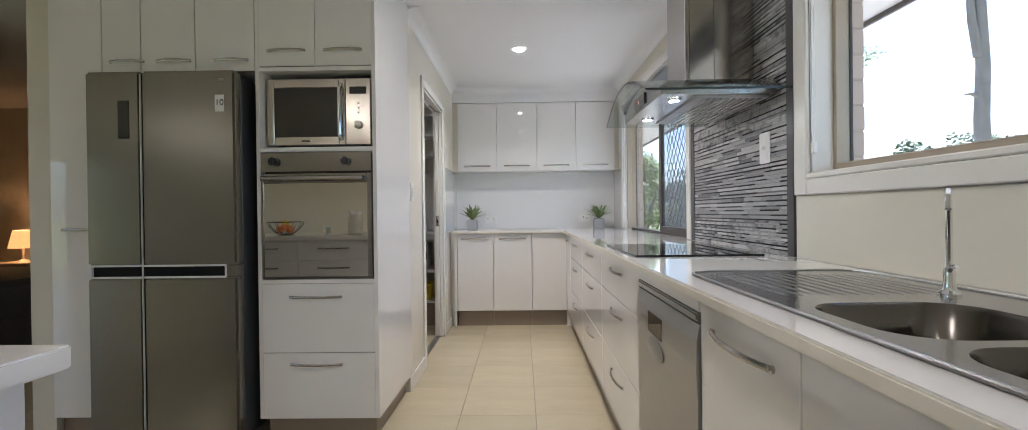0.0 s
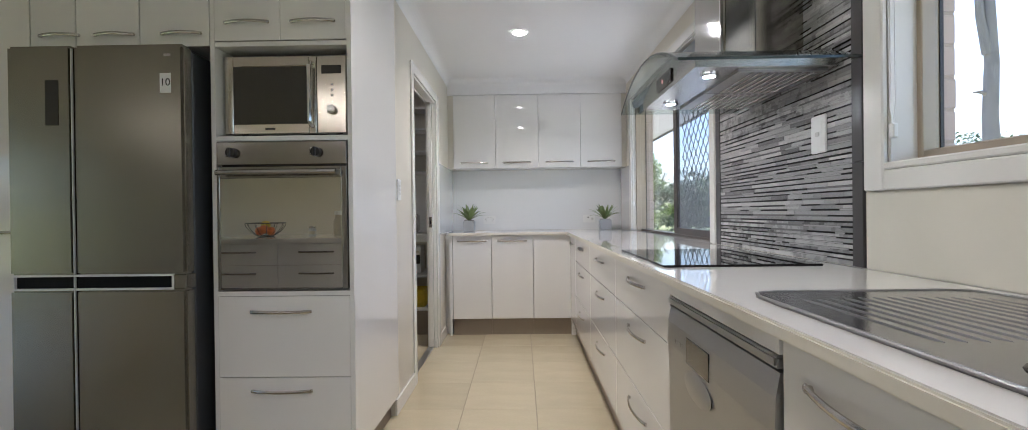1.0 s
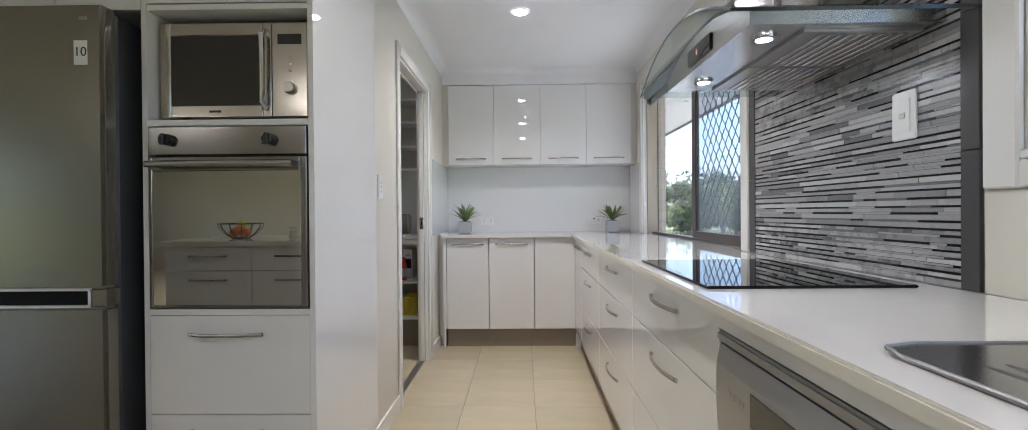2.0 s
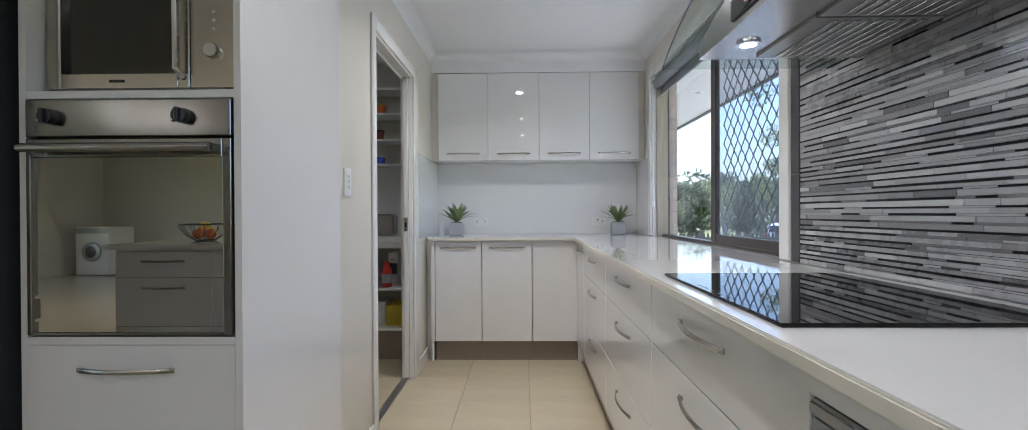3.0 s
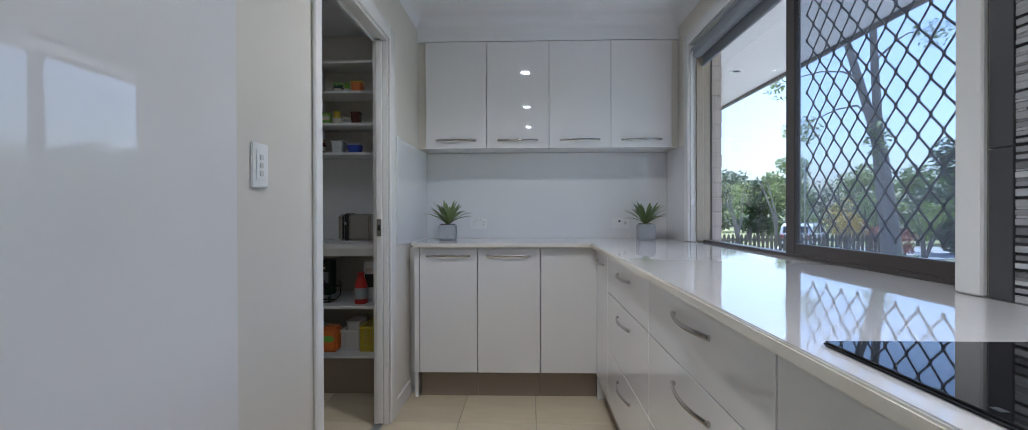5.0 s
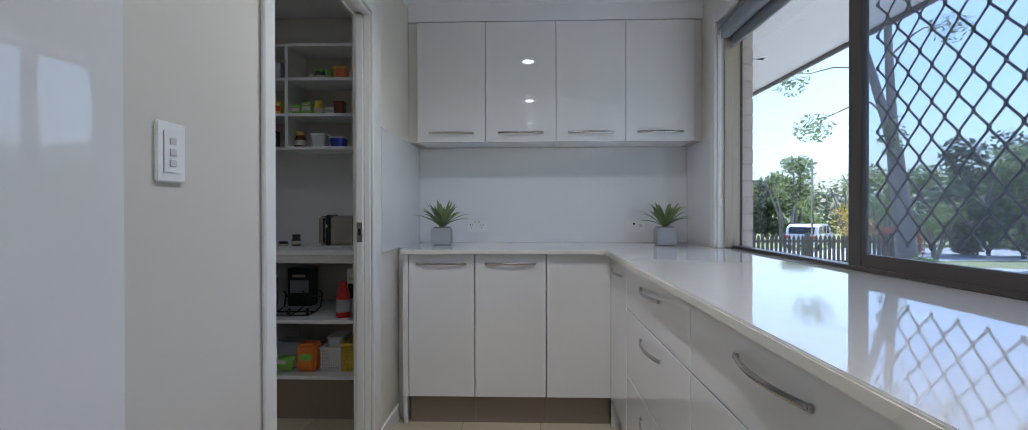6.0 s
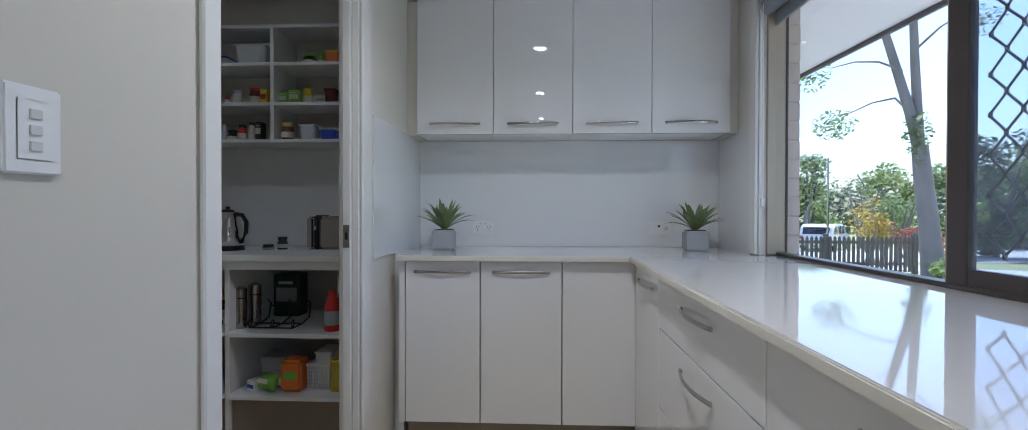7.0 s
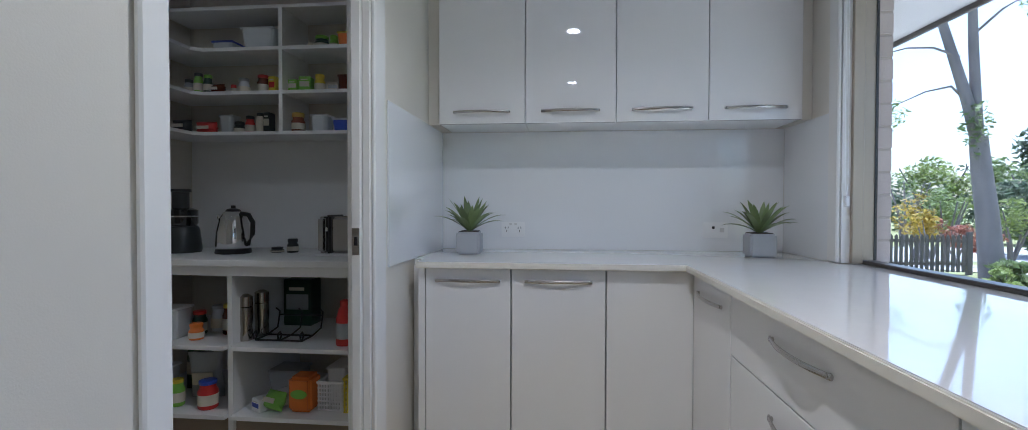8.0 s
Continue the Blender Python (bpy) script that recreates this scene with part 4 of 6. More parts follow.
part("chimney", join(box(0.775, XR - 0.0095, 3.74, 4.02, 1.590, CEIL - 0.002, 0.012, 3)), STEEL, hd, "tall brushed steel flue cover")
part("chimney_fold", box(0.885, 0.887, 3.7392, 3.7405, 1.595, CEIL - 0.002), FRIDGE_SIDE, hd)
part("chimney_seam", box(0.7735, 0.7755, 3.755, 3.763, 1.60, CEIL - 0.002), CHROME, hd)

# ---- switches and sockets ----
def wall_plate(name, where, axis, w, h, label, rockers, category):
    """A white cover plate with its rockers; axis: the way it faces."""
    t = thing(name, where, label, category)
    x, y, z = where
    ax = Vector(axis)
    side = Vector((-ax.y, ax.x, 0))
    def slab(cu, cz, ww, hh, d0, d1, bev):
        a = Vector(where) + side * (cu - ww / 2) + ax * d0 + Z * (cz - hh / 2)
        b = Vector(where) + side * (cu + ww / 2) + ax * d1 + Z * (cz + hh / 2)
        return box(min(a.x, b.x), max(a.x, b.x), min(a.y, b.y), max(a.y, b.y), a.z, b.z, bev, 2)
    part("cover_plate", slab(0, 0, w, h, 0, 0.0075, 0.003), WHITEP, t)
    part("inner_frame", slab(0, 0, w * 0.60, h * 0.68, 0.007, 0.009, 0.0015), WHITEP, t)
    for cu, cz, ww, hh, dark in rockers:
        part("rocker" if not dark else "socket_slot", slab(cu, cz, ww, hh, 0.0085, 0.0112 if not dark else 0.0096, 0.0008), BLACK if dark else ROCKER, t)
    return t


wall_plate("light_switch", (XL, 4.776, 1.199), (1, 0, 0), 0.078, 0.116, "white three-gang rocker light switch on the cream wall", [(0, 0.021, 0.017, 0.013, False), (0, 0, 0.017, 0.013, False), (0, -0.021, 0.017, 0.013, False)], "switch")
wall_plate("isolator_switch", (XR - 0.010, 3.662, 1.307), (-1, 0, 0), 0.080, 0.122, "white isolator switch on the mosaic", [(0, 0, 0.02, 0.014, False)], "switch")
slots = []
for cx in (-0.032, 0.032):
    slots += [(cx - 0.007, 0.008, 0.003, 0.010, True), (cx + 0.007, 0.008, 0.003, 0.010, True), (cx, -0.008, 0.003, 0.010, True), (cx * 0.4, 0.026, 0.012, 0.010, False)]
wall_plate("power_outlet", (-0.230, YB - 0.007, 0.995), (0, -1, 0), 0.117, 0.074, "white double power outlet on the splashback", slots, "outlet")
wall_plate("power_outlet", (0.745, YB - 0.007, 0.997), (0, -1, 0), 0.117, 0.074, "white cooker control plate with a small dark button", [(-0.01, 0.012, 0.012, 0.012, True), (0.03, 0, 0.02, 0.02, False)], "outlet")


# ---- pot plants ----
def pot_plant(x, y, seed, spread):
    rnd = random.Random(seed)
    t = thing("pot_plant", (x, y, BENCH), "small green artificial succulent in a square grey concrete pot", "plant", "pot plants on the worktop")
    s = 0.053
    bm = box(x - s, x + s, y - s, y + s, BENCH + 0.0005, BENCH + 0.100, 0.008, 2)
    part("pot", bm, CONCRETE, t, "square grey concrete pot")
    part("soil", box(x - s + 0.010, x + s - 0.010, y - s + 0.010, y + s - 0.010, BENCH + 0.097, BENCH + 0.103, 0.003), SOIL, t)
    bms = []
    for k in range(28):
        a = k * 2.399963 + rnd.uniform(-0.25, 0.25)
        lift = 0.42 + 0.85 * (k / 28) + rnd.uniform(-0.12, 0.12)
        ln = spread * (1.0 - 0.25 * (k / 28)) * rnd.uniform(0.8, 1.1)
        d = Vector((math.cos(a), math.sin(a), 0))
        pts, rr = [], []
        for i in range(7):
            f = i / 6
            r_out = ln * f * math.cos(lift) * (1 - 0.12 * f)
            h = ln * (math.sin(lift) * f + 0.22 * f * (1 - f)) - 0.22 * ln * f * f * math.cos(lift)
            pts.append(Vector((x, y, BENCH + 0.104)) + d * (0.006 + r_out) + Z * h)
            rr.append(max(0.0006, 0.0150 * (0.7 + 0.9 * f) * (1 - f ** 2)))
        side = d.cross(Z)
        bm = bmesh.new()
        rows = [[bm.verts.new(p + side * w + Z * abs(0)), bm.verts.new(p - Z * w * 0.28), bm.verts.new(p - side * w), bm.verts.new(p + Z * w * 0.12)] for p, w in zip(pts, rr)]
        for p, q in zip(rows, rows[1:]):
            for j in range(4):
                bm.faces.new((p[j], p[(j + 1) % 4], q[(j + 1) % 4], q[j]))
        bms.append(bm)
    part("leaves", join(*bms), LEAF, t, "pointed green rosette leaves", smooth=True)


pot_plant(-0.405, 6.690, 3, 0.215)
pot_plant(0.860, 6.690, 8, 0.220)

# ---- downlights ----
for lx, ly in LAMPS:
    t = thing("downlight", (lx, ly, CEIL), "white round recessed ceiling downlight, lit; pantry and living-room ones are added fill", "light", "ceiling downlights")
    part("trim_ring", lathe([(0.0425, -0.008), (0.0425, -0.001), (0.062, -0.001), (0.060, -0.005), (0.048, -0.009)], (lx, ly, CEIL), 28, True), WHITEP, t)
    part("lens", lathe([(0.040, -0.0115), (0.042, -0.004)], (lx, ly, CEIL), 24), LENS, t, "glowing lens")

# ---- pantry doorway and pocket door ----
dr = thing("door_1", (XL - 0.05, PD[1], 0), "white pocket sliding door, slid open into the wall", "door", kind="structure")
part("architrave", join(box(XL + 0.0005, XL + 0.014, PD[0] - 0.052, PD[0] + 0.004, 0, PD[2] + 0.060, 0.004), box(XL + 0.0005, XL + 0.014, PD[1] - 0.004, PD[1] + 0.092, 0, PD[2] + 0.060, 0.004), box(XL + 0.0005, XL + 0.014, PD[0] + 0.004, PD[1] - 0.004, PD[2] - 0.004, PD[2] + 0.060, 0.004)), TRIM, dr, "white painted architrave")
part("jamb", box(XL - WT, XL, PD[0] + 0.0005, PD[0] + 0.016, 0, PD[2] - 0.001), TRIM, dr)
part("jamb", box(XL - 0.024, XL, PD[1] - 0.016, PD[1] - 0.0005, 0, PD[2] - 0.001, 0.002), TRIM, dr)
part("jamb", box(XL - WT, XL - 0.058, PD[1] - 0.016, PD[1] - 0.0005, 0, PD[2] - 0.001, 0.002), TRIM, dr)
part("head_track", join(box(XL - WT, XL - 0.066, PD[0] + 0.016, PD[1] - 0.016, PD[2] - 0.018, PD[2] - 0.001), box(XL - 0.028, XL, PD[0] + 0.016, PD[1] - 0.016, PD[2] - 0.018, PD[2] - 0.001), box(XL - 0.066, XL - 0.028, PD[0] + 0.016, PD[1] - 0.016, PD[2] - 0.006, PD[2] - 0.001)), TRIM, dr)
leaf = part("door_leaf", box(XL - 0.056, XL - 0.026, PD[1] - 0.030, PD[1] - 0.003, 0.012, PD[2] - 0.02, 0.002), TRIM, dr)
part("latch_plate", box(XL - 0.053, XL - 0.029, PD[1] - 0.0315, PD[1] - 0.029, 0.955, 1.040, 0.001), NICKEL, leaf, "satin nickel edge latch")
part("latch_hole", box(XL - 0.046, XL - 0.036, PD[1] - 0.0325, PD[1] - 0.031, 0.985, 1.012), BLACK, leaf)
solid("trim_threshold", box(XL - WT, XL - 0.03, PD[0] + 0.016, PD[1] - 0.016, 0.0, 0.004), SILVER, "thin metal threshold strip at the pantry", "threshold", "structure")

# ---- pantry shelving ----
PX0, PX1, PB = -1.955, XL - WT - 0.004, YB - 0.004
U_FRONT, L_FRONT = 6.690, 6.360
pan = thing("pantry_shelving", (-1.3, 6.7, 0), "white melamine pantry shelves in an L round the corner", "shelving")
for z in (1.463, 1.655, 1.862):
    part("shelf", prism([(PX0, PB), (PX1, PB), (PX1, U_FRONT), (-1.70, U_FRONT), (-1.74, U_FRONT - 0.03), (-1.74, 5.2), (PX0, 5.2)], "z", z - 0.016, z), CARCASS, pan)
part("top_panel", box(-1.95, PX1, U_FRONT + 0.01, PB, 2.045, 2.061), CARCASS, pan)
part("divider", box(-1.318, -1.300, U_FRONT + 0.001, PB, 1.4635, 2.044), CARCASS, pan)
part("bench", box(PX0, PX1, L_FRONT, PB, 0.860, 0.888, 0.003), CARCASS, pan, "thick white pantry bench")
part("bench_rail", box(PX0, PX1, L_FRONT + 0.02, L_FRONT + 0.04, 0.820, 0.859), CARCASS, pan)
part("divider", box(-1.378, -1.356, L_FRONT + 0.041, PB, 0.0, 0.859), CARCASS, pan)
for z in (0.527, 0.238):
    part("shelf", box(-1.355, PX1, L_FRONT + 0.015, PB, z - 0.018, z, 0.001), CARCASS, pan)
    part("shelf", box(PX0, -1.379, L_FRONT + 0.015, PB, z - 0.018, z, 0.001), CARCASS, pan)
part("kickboard", box(PX0, PX1, L_FRONT + 0.06, L_FRONT + 0.075, 0, 0.219), KICK, pan, "dark taupe plinth")
part("back_sheet", box(PX0, PX1, PB + 0.0002, PB + 0.003, 0.889, 1.45), CARCASS, pan)


def hue(name, c, rough=0.4, metal=0.0):
    return mat(name, c, rough, metal, 0.08, 25, 0.05, 120)


C_RED, C_ORANGE, C_YELLOW, C_GREEN = hue("red_pack", (0.55, 0.03, 0.025)), hue("orange_pack", (0.75, 0.20, 0.03)), hue("yellow_pack", (0.70, 0.55, 0.04)), hue("green_pack", (0.22, 0.50, 0.06))
C_BLUE, C_BROWN, C_DARK, C_CREAM = hue("blue_pack", (0.04, 0.08, 0.45)), hue("brown_sauce", (0.12, 0.035, 0.02), 0.15), hue("dark_pack", (0.03, 0.035, 0.035), 0.3), hue("cream_pack", (0.65, 0.60, 0.48))
C_GOLD, C_GREY, C_DKGREEN = hue("gold_lid", (0.60, 0.42, 0.12), 0.3, 0.7), hue("grey_pack", (0.35, 0.37, 0.38)), hue("dark_green_box", (0.012, 0.05, 0.028), 0.35)
CLEARP = mat("frosted_plastic", (0.62, 0.65, 0.66), 0.25, 0, 0.05, 12)


def jar(x, y, z, r, h, body, lid, label, lid_h=0.014):
    t = thing("jar", (x, y, z), label, "jar", "pantry jars")
    part("body", lathe([(r * 0.9, 0.0005), (r, 0.006), (r, h * 0.72), (r * 0.8, h * 0.86), (r * 0.78, h)], (x, y, z), 18), body, t)
    part("lid", lathe([(r * 0.86, h), (r * 0.88, h + 0.003), (r * 0.88, h + lid_h), (r * 0.8, h + lid_h + 0.002)], (x, y, z), 18), lid, t)
    part("paper_label", lathe([(r + 0.0005, h * 0.18), (r + 0.0012, h * 0.18), (r + 0.0012, h * 0.6), (r + 0.0005, h * 0.6)], (x, y, z), 18), C_CREAM if lid is not C_CREAM else C_RED, t)


def packet(x, y, z, w, d, h, body, label, band=None, turn=0.0, name="food_box"):
    t = thing(name, (x, y, z), label, "food pack", "pantry packs")
    m = Matrix.Translation((x, y, z)) @ Matrix.Rotation(turn, 4, "Z")
    part("carton", turned(box(-w / 2, w / 2, -d / 2, d / 2, 0.0005, h, 0.003, 2), m), body, t)
    if band:
        part("print_band", turned(box(-w / 2 * 0.8, w / 2 * 0.8, -d / 2 - 0.0008, -d / 2 + 0.001, h * 0.35, h * 0.68), m), band, t)
        part("print_bar", turned(box(-w / 2 * 0.6, w / 2 * 0.5, -d / 2 - 0.0009, -d / 2 + 0.001, h * 0.76, h * 0.83), m), C_CREAM, t)


def tub(x, y, z, w, d, h, body, lid, label):
    t = thing("food_tub", (x, y, z), label, "container", "pantry tubs")
    m = Matrix.Translation((x, y, z))
    bm = bmesh.new()
    rings = [[bm.verts.new((px, py, zz)) for px, py in rounded(x - w / 2 * k, x + w / 2 * k, y - d / 2 * k, y + d / 2 * k, min(w, d) * 0.2, 3)] for zz, k in ((z + 0.0005, 0.86), (z + h, 1.0))]
    for k in range(len(rings[0])):
        q = (k + 1) % len(rings[0])
        bm.faces.new((rings[0][k], rings[0][q], rings[1][q], rings[1][k]))
    bm.faces.new(rings[0][::-1])
    bm.faces.new(rings[1])
    part("body", bm, body, t, smooth=False)
    part("lid", box(x - w / 2 - 0.003, x + w / 2 + 0.003, y - d / 2 - 0.003, y + d / 2 + 0.003, z + h + 0.0005, z + h + 0.010, 0.004, 2), lid, t)


def pouch(x, y, z, w, h, body, label, turn=0.0, lean=0.0, group="pantry packs"):
    """A soft, crimped bag."""
    t = thing("snack_bag", (x, y, z), label, "food bag", group)
    rnd = random.Random(int(x * 977 + z * 331))
    bm = bmesh.new()
    grid = []
    for j in range(9):
        v = j / 8
        ring = []
        for k in range(14):
            a = 2 * math.pi * k / 14
            fat = 0.035 * math.sin(math.pi * (0.08 + 0.9 * v)) ** 0.7
            ring.append(bm.verts.new((math.cos(a) * w / 2 * (1 - 0.1 * math.sin(math.pi * v)) + rnd.uniform(-0.003, 0.003), math.sin(a) * fat + rnd.uniform(-0.004, 0.004), 0.001 + v * h)))
        grid.append(ring)
    for a, b in zip(grid, grid[1:]):
        for k in range(14):
            bm.faces.new((a[k], a[(k + 1) % 14], b[(k + 1) % 14], b[k]))
    bm.faces.new(grid[0][::-1])
    bm.faces.new(grid[-1])
    turned(bm, Matrix.Translation((x, y, z + 0.03 * abs(math.sin(lean)))) @ Matrix.Rotation(turn, 4, "Z") @ Matrix.Rotation(lean, 4, "X"))
    part("bag", bm, body, t, smooth=True)
    pr = box(-w * 0.3, w * 0.3, -0.0385, -0.034, h * 0.35, h * 0.62, 0.001)
    part("print_band", turned(pr, Matrix.Translation((x, y, z + 0.03 * abs(math.sin(lean)))) @ Matrix.Rotation(turn, 4, "Z") @ Matrix.Rotation(lean, 4, "X")), C_CREAM, t)


S1, S2, S3 = 1.4635, 1.6555, 1.8625
YS = 6.78
# lowest upper shelf
pouch(-1.815, 6.70, S1, 0.10, 0.06, C_DARK, "dark crumpled food bag on the pantry shelf")
pouch(-1.725, 6.75, S1, 0.11, 0.055, C_RED, "red crumpled food bag on the pantry shelf")
tub(-1.640, 6.80, S1, 0.07, 0.07, 0.085, CLEARP, CLEARP, "clear plastic tub on the pantry shelf")
jar(-1.575, YS, S1, 0.026, 0.045, C_DARK, C_DARK, "short dark jar on the pantry shelf")
jar(-1.520, YS, S1, 0.022, 0.072, C_RED, C_DARK, "red sauce jar with black lid")
jar(-1.465, YS, S1, 0.021, 0.085, C_CREAM, C_DARK, "pale spice jar with black lid")
packet(-1.415, YS - 0.01, S1, 0.034, 0.05, 0.10, C_DARK, "dark spice box with pale print", C_CREAM)
jar(-1.257, 6.755, S1, 0.032, 0.072, C_BROWN, C_GOLD, "brown spread jar with gold lid", 0.02)
tub(-1.147, YS, S1, 0.085, 0.09, 0.075, CLEARP, WHITEP, "clear tub with white lid on the shelf")
tub(-1.037, YS, S1, 0.085, 0.09, 0.055, C_BLUE, WHITEP, "blue plastic tub with white lid")
# middle upper shelf
for k, (bd, ld, hh) in enumerate(((C_GREY, C_DARK, 0.055), (C_GREEN, C_DARK, 0.085), (C_DKGREEN, C_GREEN, 0.075))):
    jar(-1.81 + k * 0.05, 6.74, S2, 0.021, hh, bd, ld, "small herb jar on the pantry shelf")
pouch(-1.675, 6.76, S2, 0.075, 0.05, C_BROWN, "brown packet on the pantry shelf")
jar(-1.605, YS, S2, 0.014, 0.035, C_CREAM, C_RED, "tiny spice jar on the shelf")
jar(-1.550, YS, S2, 0.027, 0.065, CLEARP, C_GREY, "clear glass jar with grey lid")
jar(-1.450, YS, S2, 0.029, 0.078, C_BROWN, C_RED, "dark jam jar with red lid")
packet(-1.395, YS, S2, 0.036, 0.04, 0.085, C_YELLOW, "yellow carton on the pantry shelf", C_RED)
packet(-1.280, 6.765, S2, 0.052, 0.05, 0.062, C_GREEN, "bright green tea carton", C_CREAM)
packet(-1.220, 6.765, S2, 0.058, 0.05, 0.075, C_GREEN, "bright green tea carton", C_CREAM, 0.1)
jar(-1.152, 6.765, S2, 0.025, 0.07, C_YELLOW, C_YELLOW, "yellow plastic squeeze jar")
packet(-1.087, 6.775, S2, 0.05, 0.05, 0.048, C_CREAM, "white cup packet on the shelf", C_GREY, 0.2)
tub(-1.032, 6.79, S2, 0.06, 0.06, 0.075, C_BROWN, C_BROWN, "brown lidded pot on the shelf")
# top shelf
tub(-1.645, 6.80, S3, 0.11, 0.10, 0.045, CLEARP, C_BLUE, "clear container with blue lid")
tub(-1.455, 6.80, S3, 0.17, 0.13, 0.10, CLEARP, CLEARP, "large clear storage box with clip lid")
jar(-1.212, 6.79, S3, 0.015, 0.025, C_CREAM, C_CREAM, "small cream jar on the top shelf")
jar(-1.157, 6.80, S3, 0.036, 0.058, C_DKGREEN, C_GREEN, "green canister on the top shelf")
jar(-1.092, 6.79, S3, 0.022, 0.055, C_GREEN, C_GREEN, "slim green canister on the top shelf")
tub(-1.022, 6.79, S3, 0.075, 0.08, 0.07, C_ORANGE, C_YELLOW, "orange food tub on the top shelf")

# pantry bench things
BZ = 0.8885
ket = thing("kettle", (-1.515, 6.64, BZ), "polished steel electric kettle with black handle and base", "kettle")
kx, ky = -1.515, 6.640
part("base", lathe([(0.076, 0), (0.078, 0.006), (0.074, 0.022), (0.06, 0.026)], (kx, ky, BZ), 28), BLACK, ket)
part("body", lathe([(0.072, 0.026), (0.076, 0.04), (0.072, 0.10), (0.058, 0.165), (0.044, 0.190), (0.030, 0.197)], (kx, ky, BZ), 32), CHROME, ket, "polished steel body")
part("lid", lathe([(0.034, 0.196), (0.028, 0.205), (0.010, 0.210), (0.010, 0.222), (0.003, 0.224)], (kx, ky, BZ), 20), BLACK, ket)
part("handle", tube([(kx + 0.045, ky - 0.01, BZ + 0.185), (kx + 0.085, ky - 0.015, BZ + 0.180), (kx + 0.108, ky - 0.018, BZ + 0.145), (kx + 0.106, ky - 0.018, BZ + 0.09), (kx + 0.082, ky - 0.014, BZ + 0.045), (kx + 0.060, ky - 0.01, BZ + 0.04)], 0.011, 8), BLACK, ket, "black loop handle")
part("spout", tube([(kx - 0.05, ky, BZ + 0.15), (kx - 0.068, ky, BZ + 0.172), (kx - 0.076, ky, BZ + 0.18)], [0.018, 0.012, 0.006], 10), CHROME, ket)

jx, jy = -1.795, 6.66
ju = thing("juicer", (jx, jy, BZ), "dark upright juicer on the pantry bench", "juicer")
part("motor_base", lathe([(0.085, 0), (0.088, 0.02), (0.078, 0.11), (0.07, 0.125)], (jx, jy, BZ), 24), C_DARK, ju)
part("bowl", lathe([(0.066, 0.126), (0.072, 0.14), (0.072, 0.20), (0.05, 0.21)], (jx, jy, BZ), 24), BLACKGLASS, ju)
part("feed_tube", lathe([(0.036, 0.21), (0.036, 0.285), (0.044, 0.287), (0.044, 0.300)], (jx, jy, BZ), 20), C_DARK, ju)
part("band", lathe([(0.0735, 0.168), (0.0735, 0.174)], (jx, jy, BZ), 24), CHROME, ju)
part("cable", tube([(-1.62, 6.70, BZ + 0.004), (-1.66, 6.74, BZ + 0.03), (-1.70, 6.80, BZ + 0.08), (-1.68, 6.90, BZ + 0.11), (-1.66, 6.925, BZ + 0.12)], 0.0035, 6), BLACK, ju, "black power cord")
part("plug", box(-1.675, -1.645, 6.905, 6.934, BZ + 0.105, BZ + 0.135, 0.004), BLACK, ju)
jar(-1.335, 6.70, BZ, 0.030, 0.018, C_DARK, C_DARK, "small dark dish on the pantry bench", 0.006)
jar(-1.258, 6.70, BZ, 0.026, 0.050, C_DARK, C_DARK, "small dark sugar pot on the pantry bench")
tray = thing("tray", (-1.040, 6.66, BZ), "thin white tray under the toaster", "tray")
part("plate", box(-1.155, -0.870, 6.56, 6.76, BZ + 0.0005, BZ + 0.008, 0.003, 2), WHITEP, tray)
toa = thing("toaster", (-1.020, 6.66, BZ + 0.0085), "brushed steel and black toaster on a tray", "toaster")
TZ = BZ + 0.0085
part("steel_shell", box(-1.080, -1.040, 6.585, 6.735, TZ, TZ + 0.165, 0.012, 3), STEEL_H, toa)
part("end_panel", box(-1.039, -1.015, 6.580, 6.740, TZ, TZ + 0.172, 0.008, 2), BLACK, toa)
part("steel_shell", box(-1.014, -0.875, 6.585, 6.735, TZ, TZ + 0.165, 0.012, 3), STEEL_H, toa)
part("lever", box(-1.033, -1.021, 6.566, 6.581, TZ + 0.10, TZ + 0.118, 0.003), CHROME, toa)
part("slot", join(box(-0.995, -0.895, 6.62, 6.645, TZ + 0.1645, TZ + 0.166), box(-0.995, -0.895, 6.675, 6.70, TZ + 0.1645, TZ + 0.166)), BLACK, toa)

# shelf below the bench
L1, L2 = 0.5275, 0.2385
for mx, my, hh in ((-1.352, 6.48, 0.200), (-1.330, 6.565, 0.205)):
    t = thing("pepper_mill", (mx, my, L1), "tall brushed steel mill on the lower pantry shelf", "mill", "steel mills")
    part("body", lathe([(0.028, 0.0005), (0.030, 0.01), (0.027, 0.06), (0.030, 0.10), (0.030, hh * 0.72)], (mx, my, L1), 22), STEEL, t)
    part("cap", lathe([(0.027, hh * 0.725), (0.030, hh * 0.74), (0.029, hh - 0.01), (0.012, hh)], (mx, my, L1), 22), STEEL, t)
packet(-1.265, 6.80, L1, 0.14, 0.10, 0.225, C_DKGREEN, "tall dark green drink carton", C_GREY)
wr = thing("wire_rack", (-1.08, 6.55, L1), "black scrolled wire rack on the lower shelf", "rack")
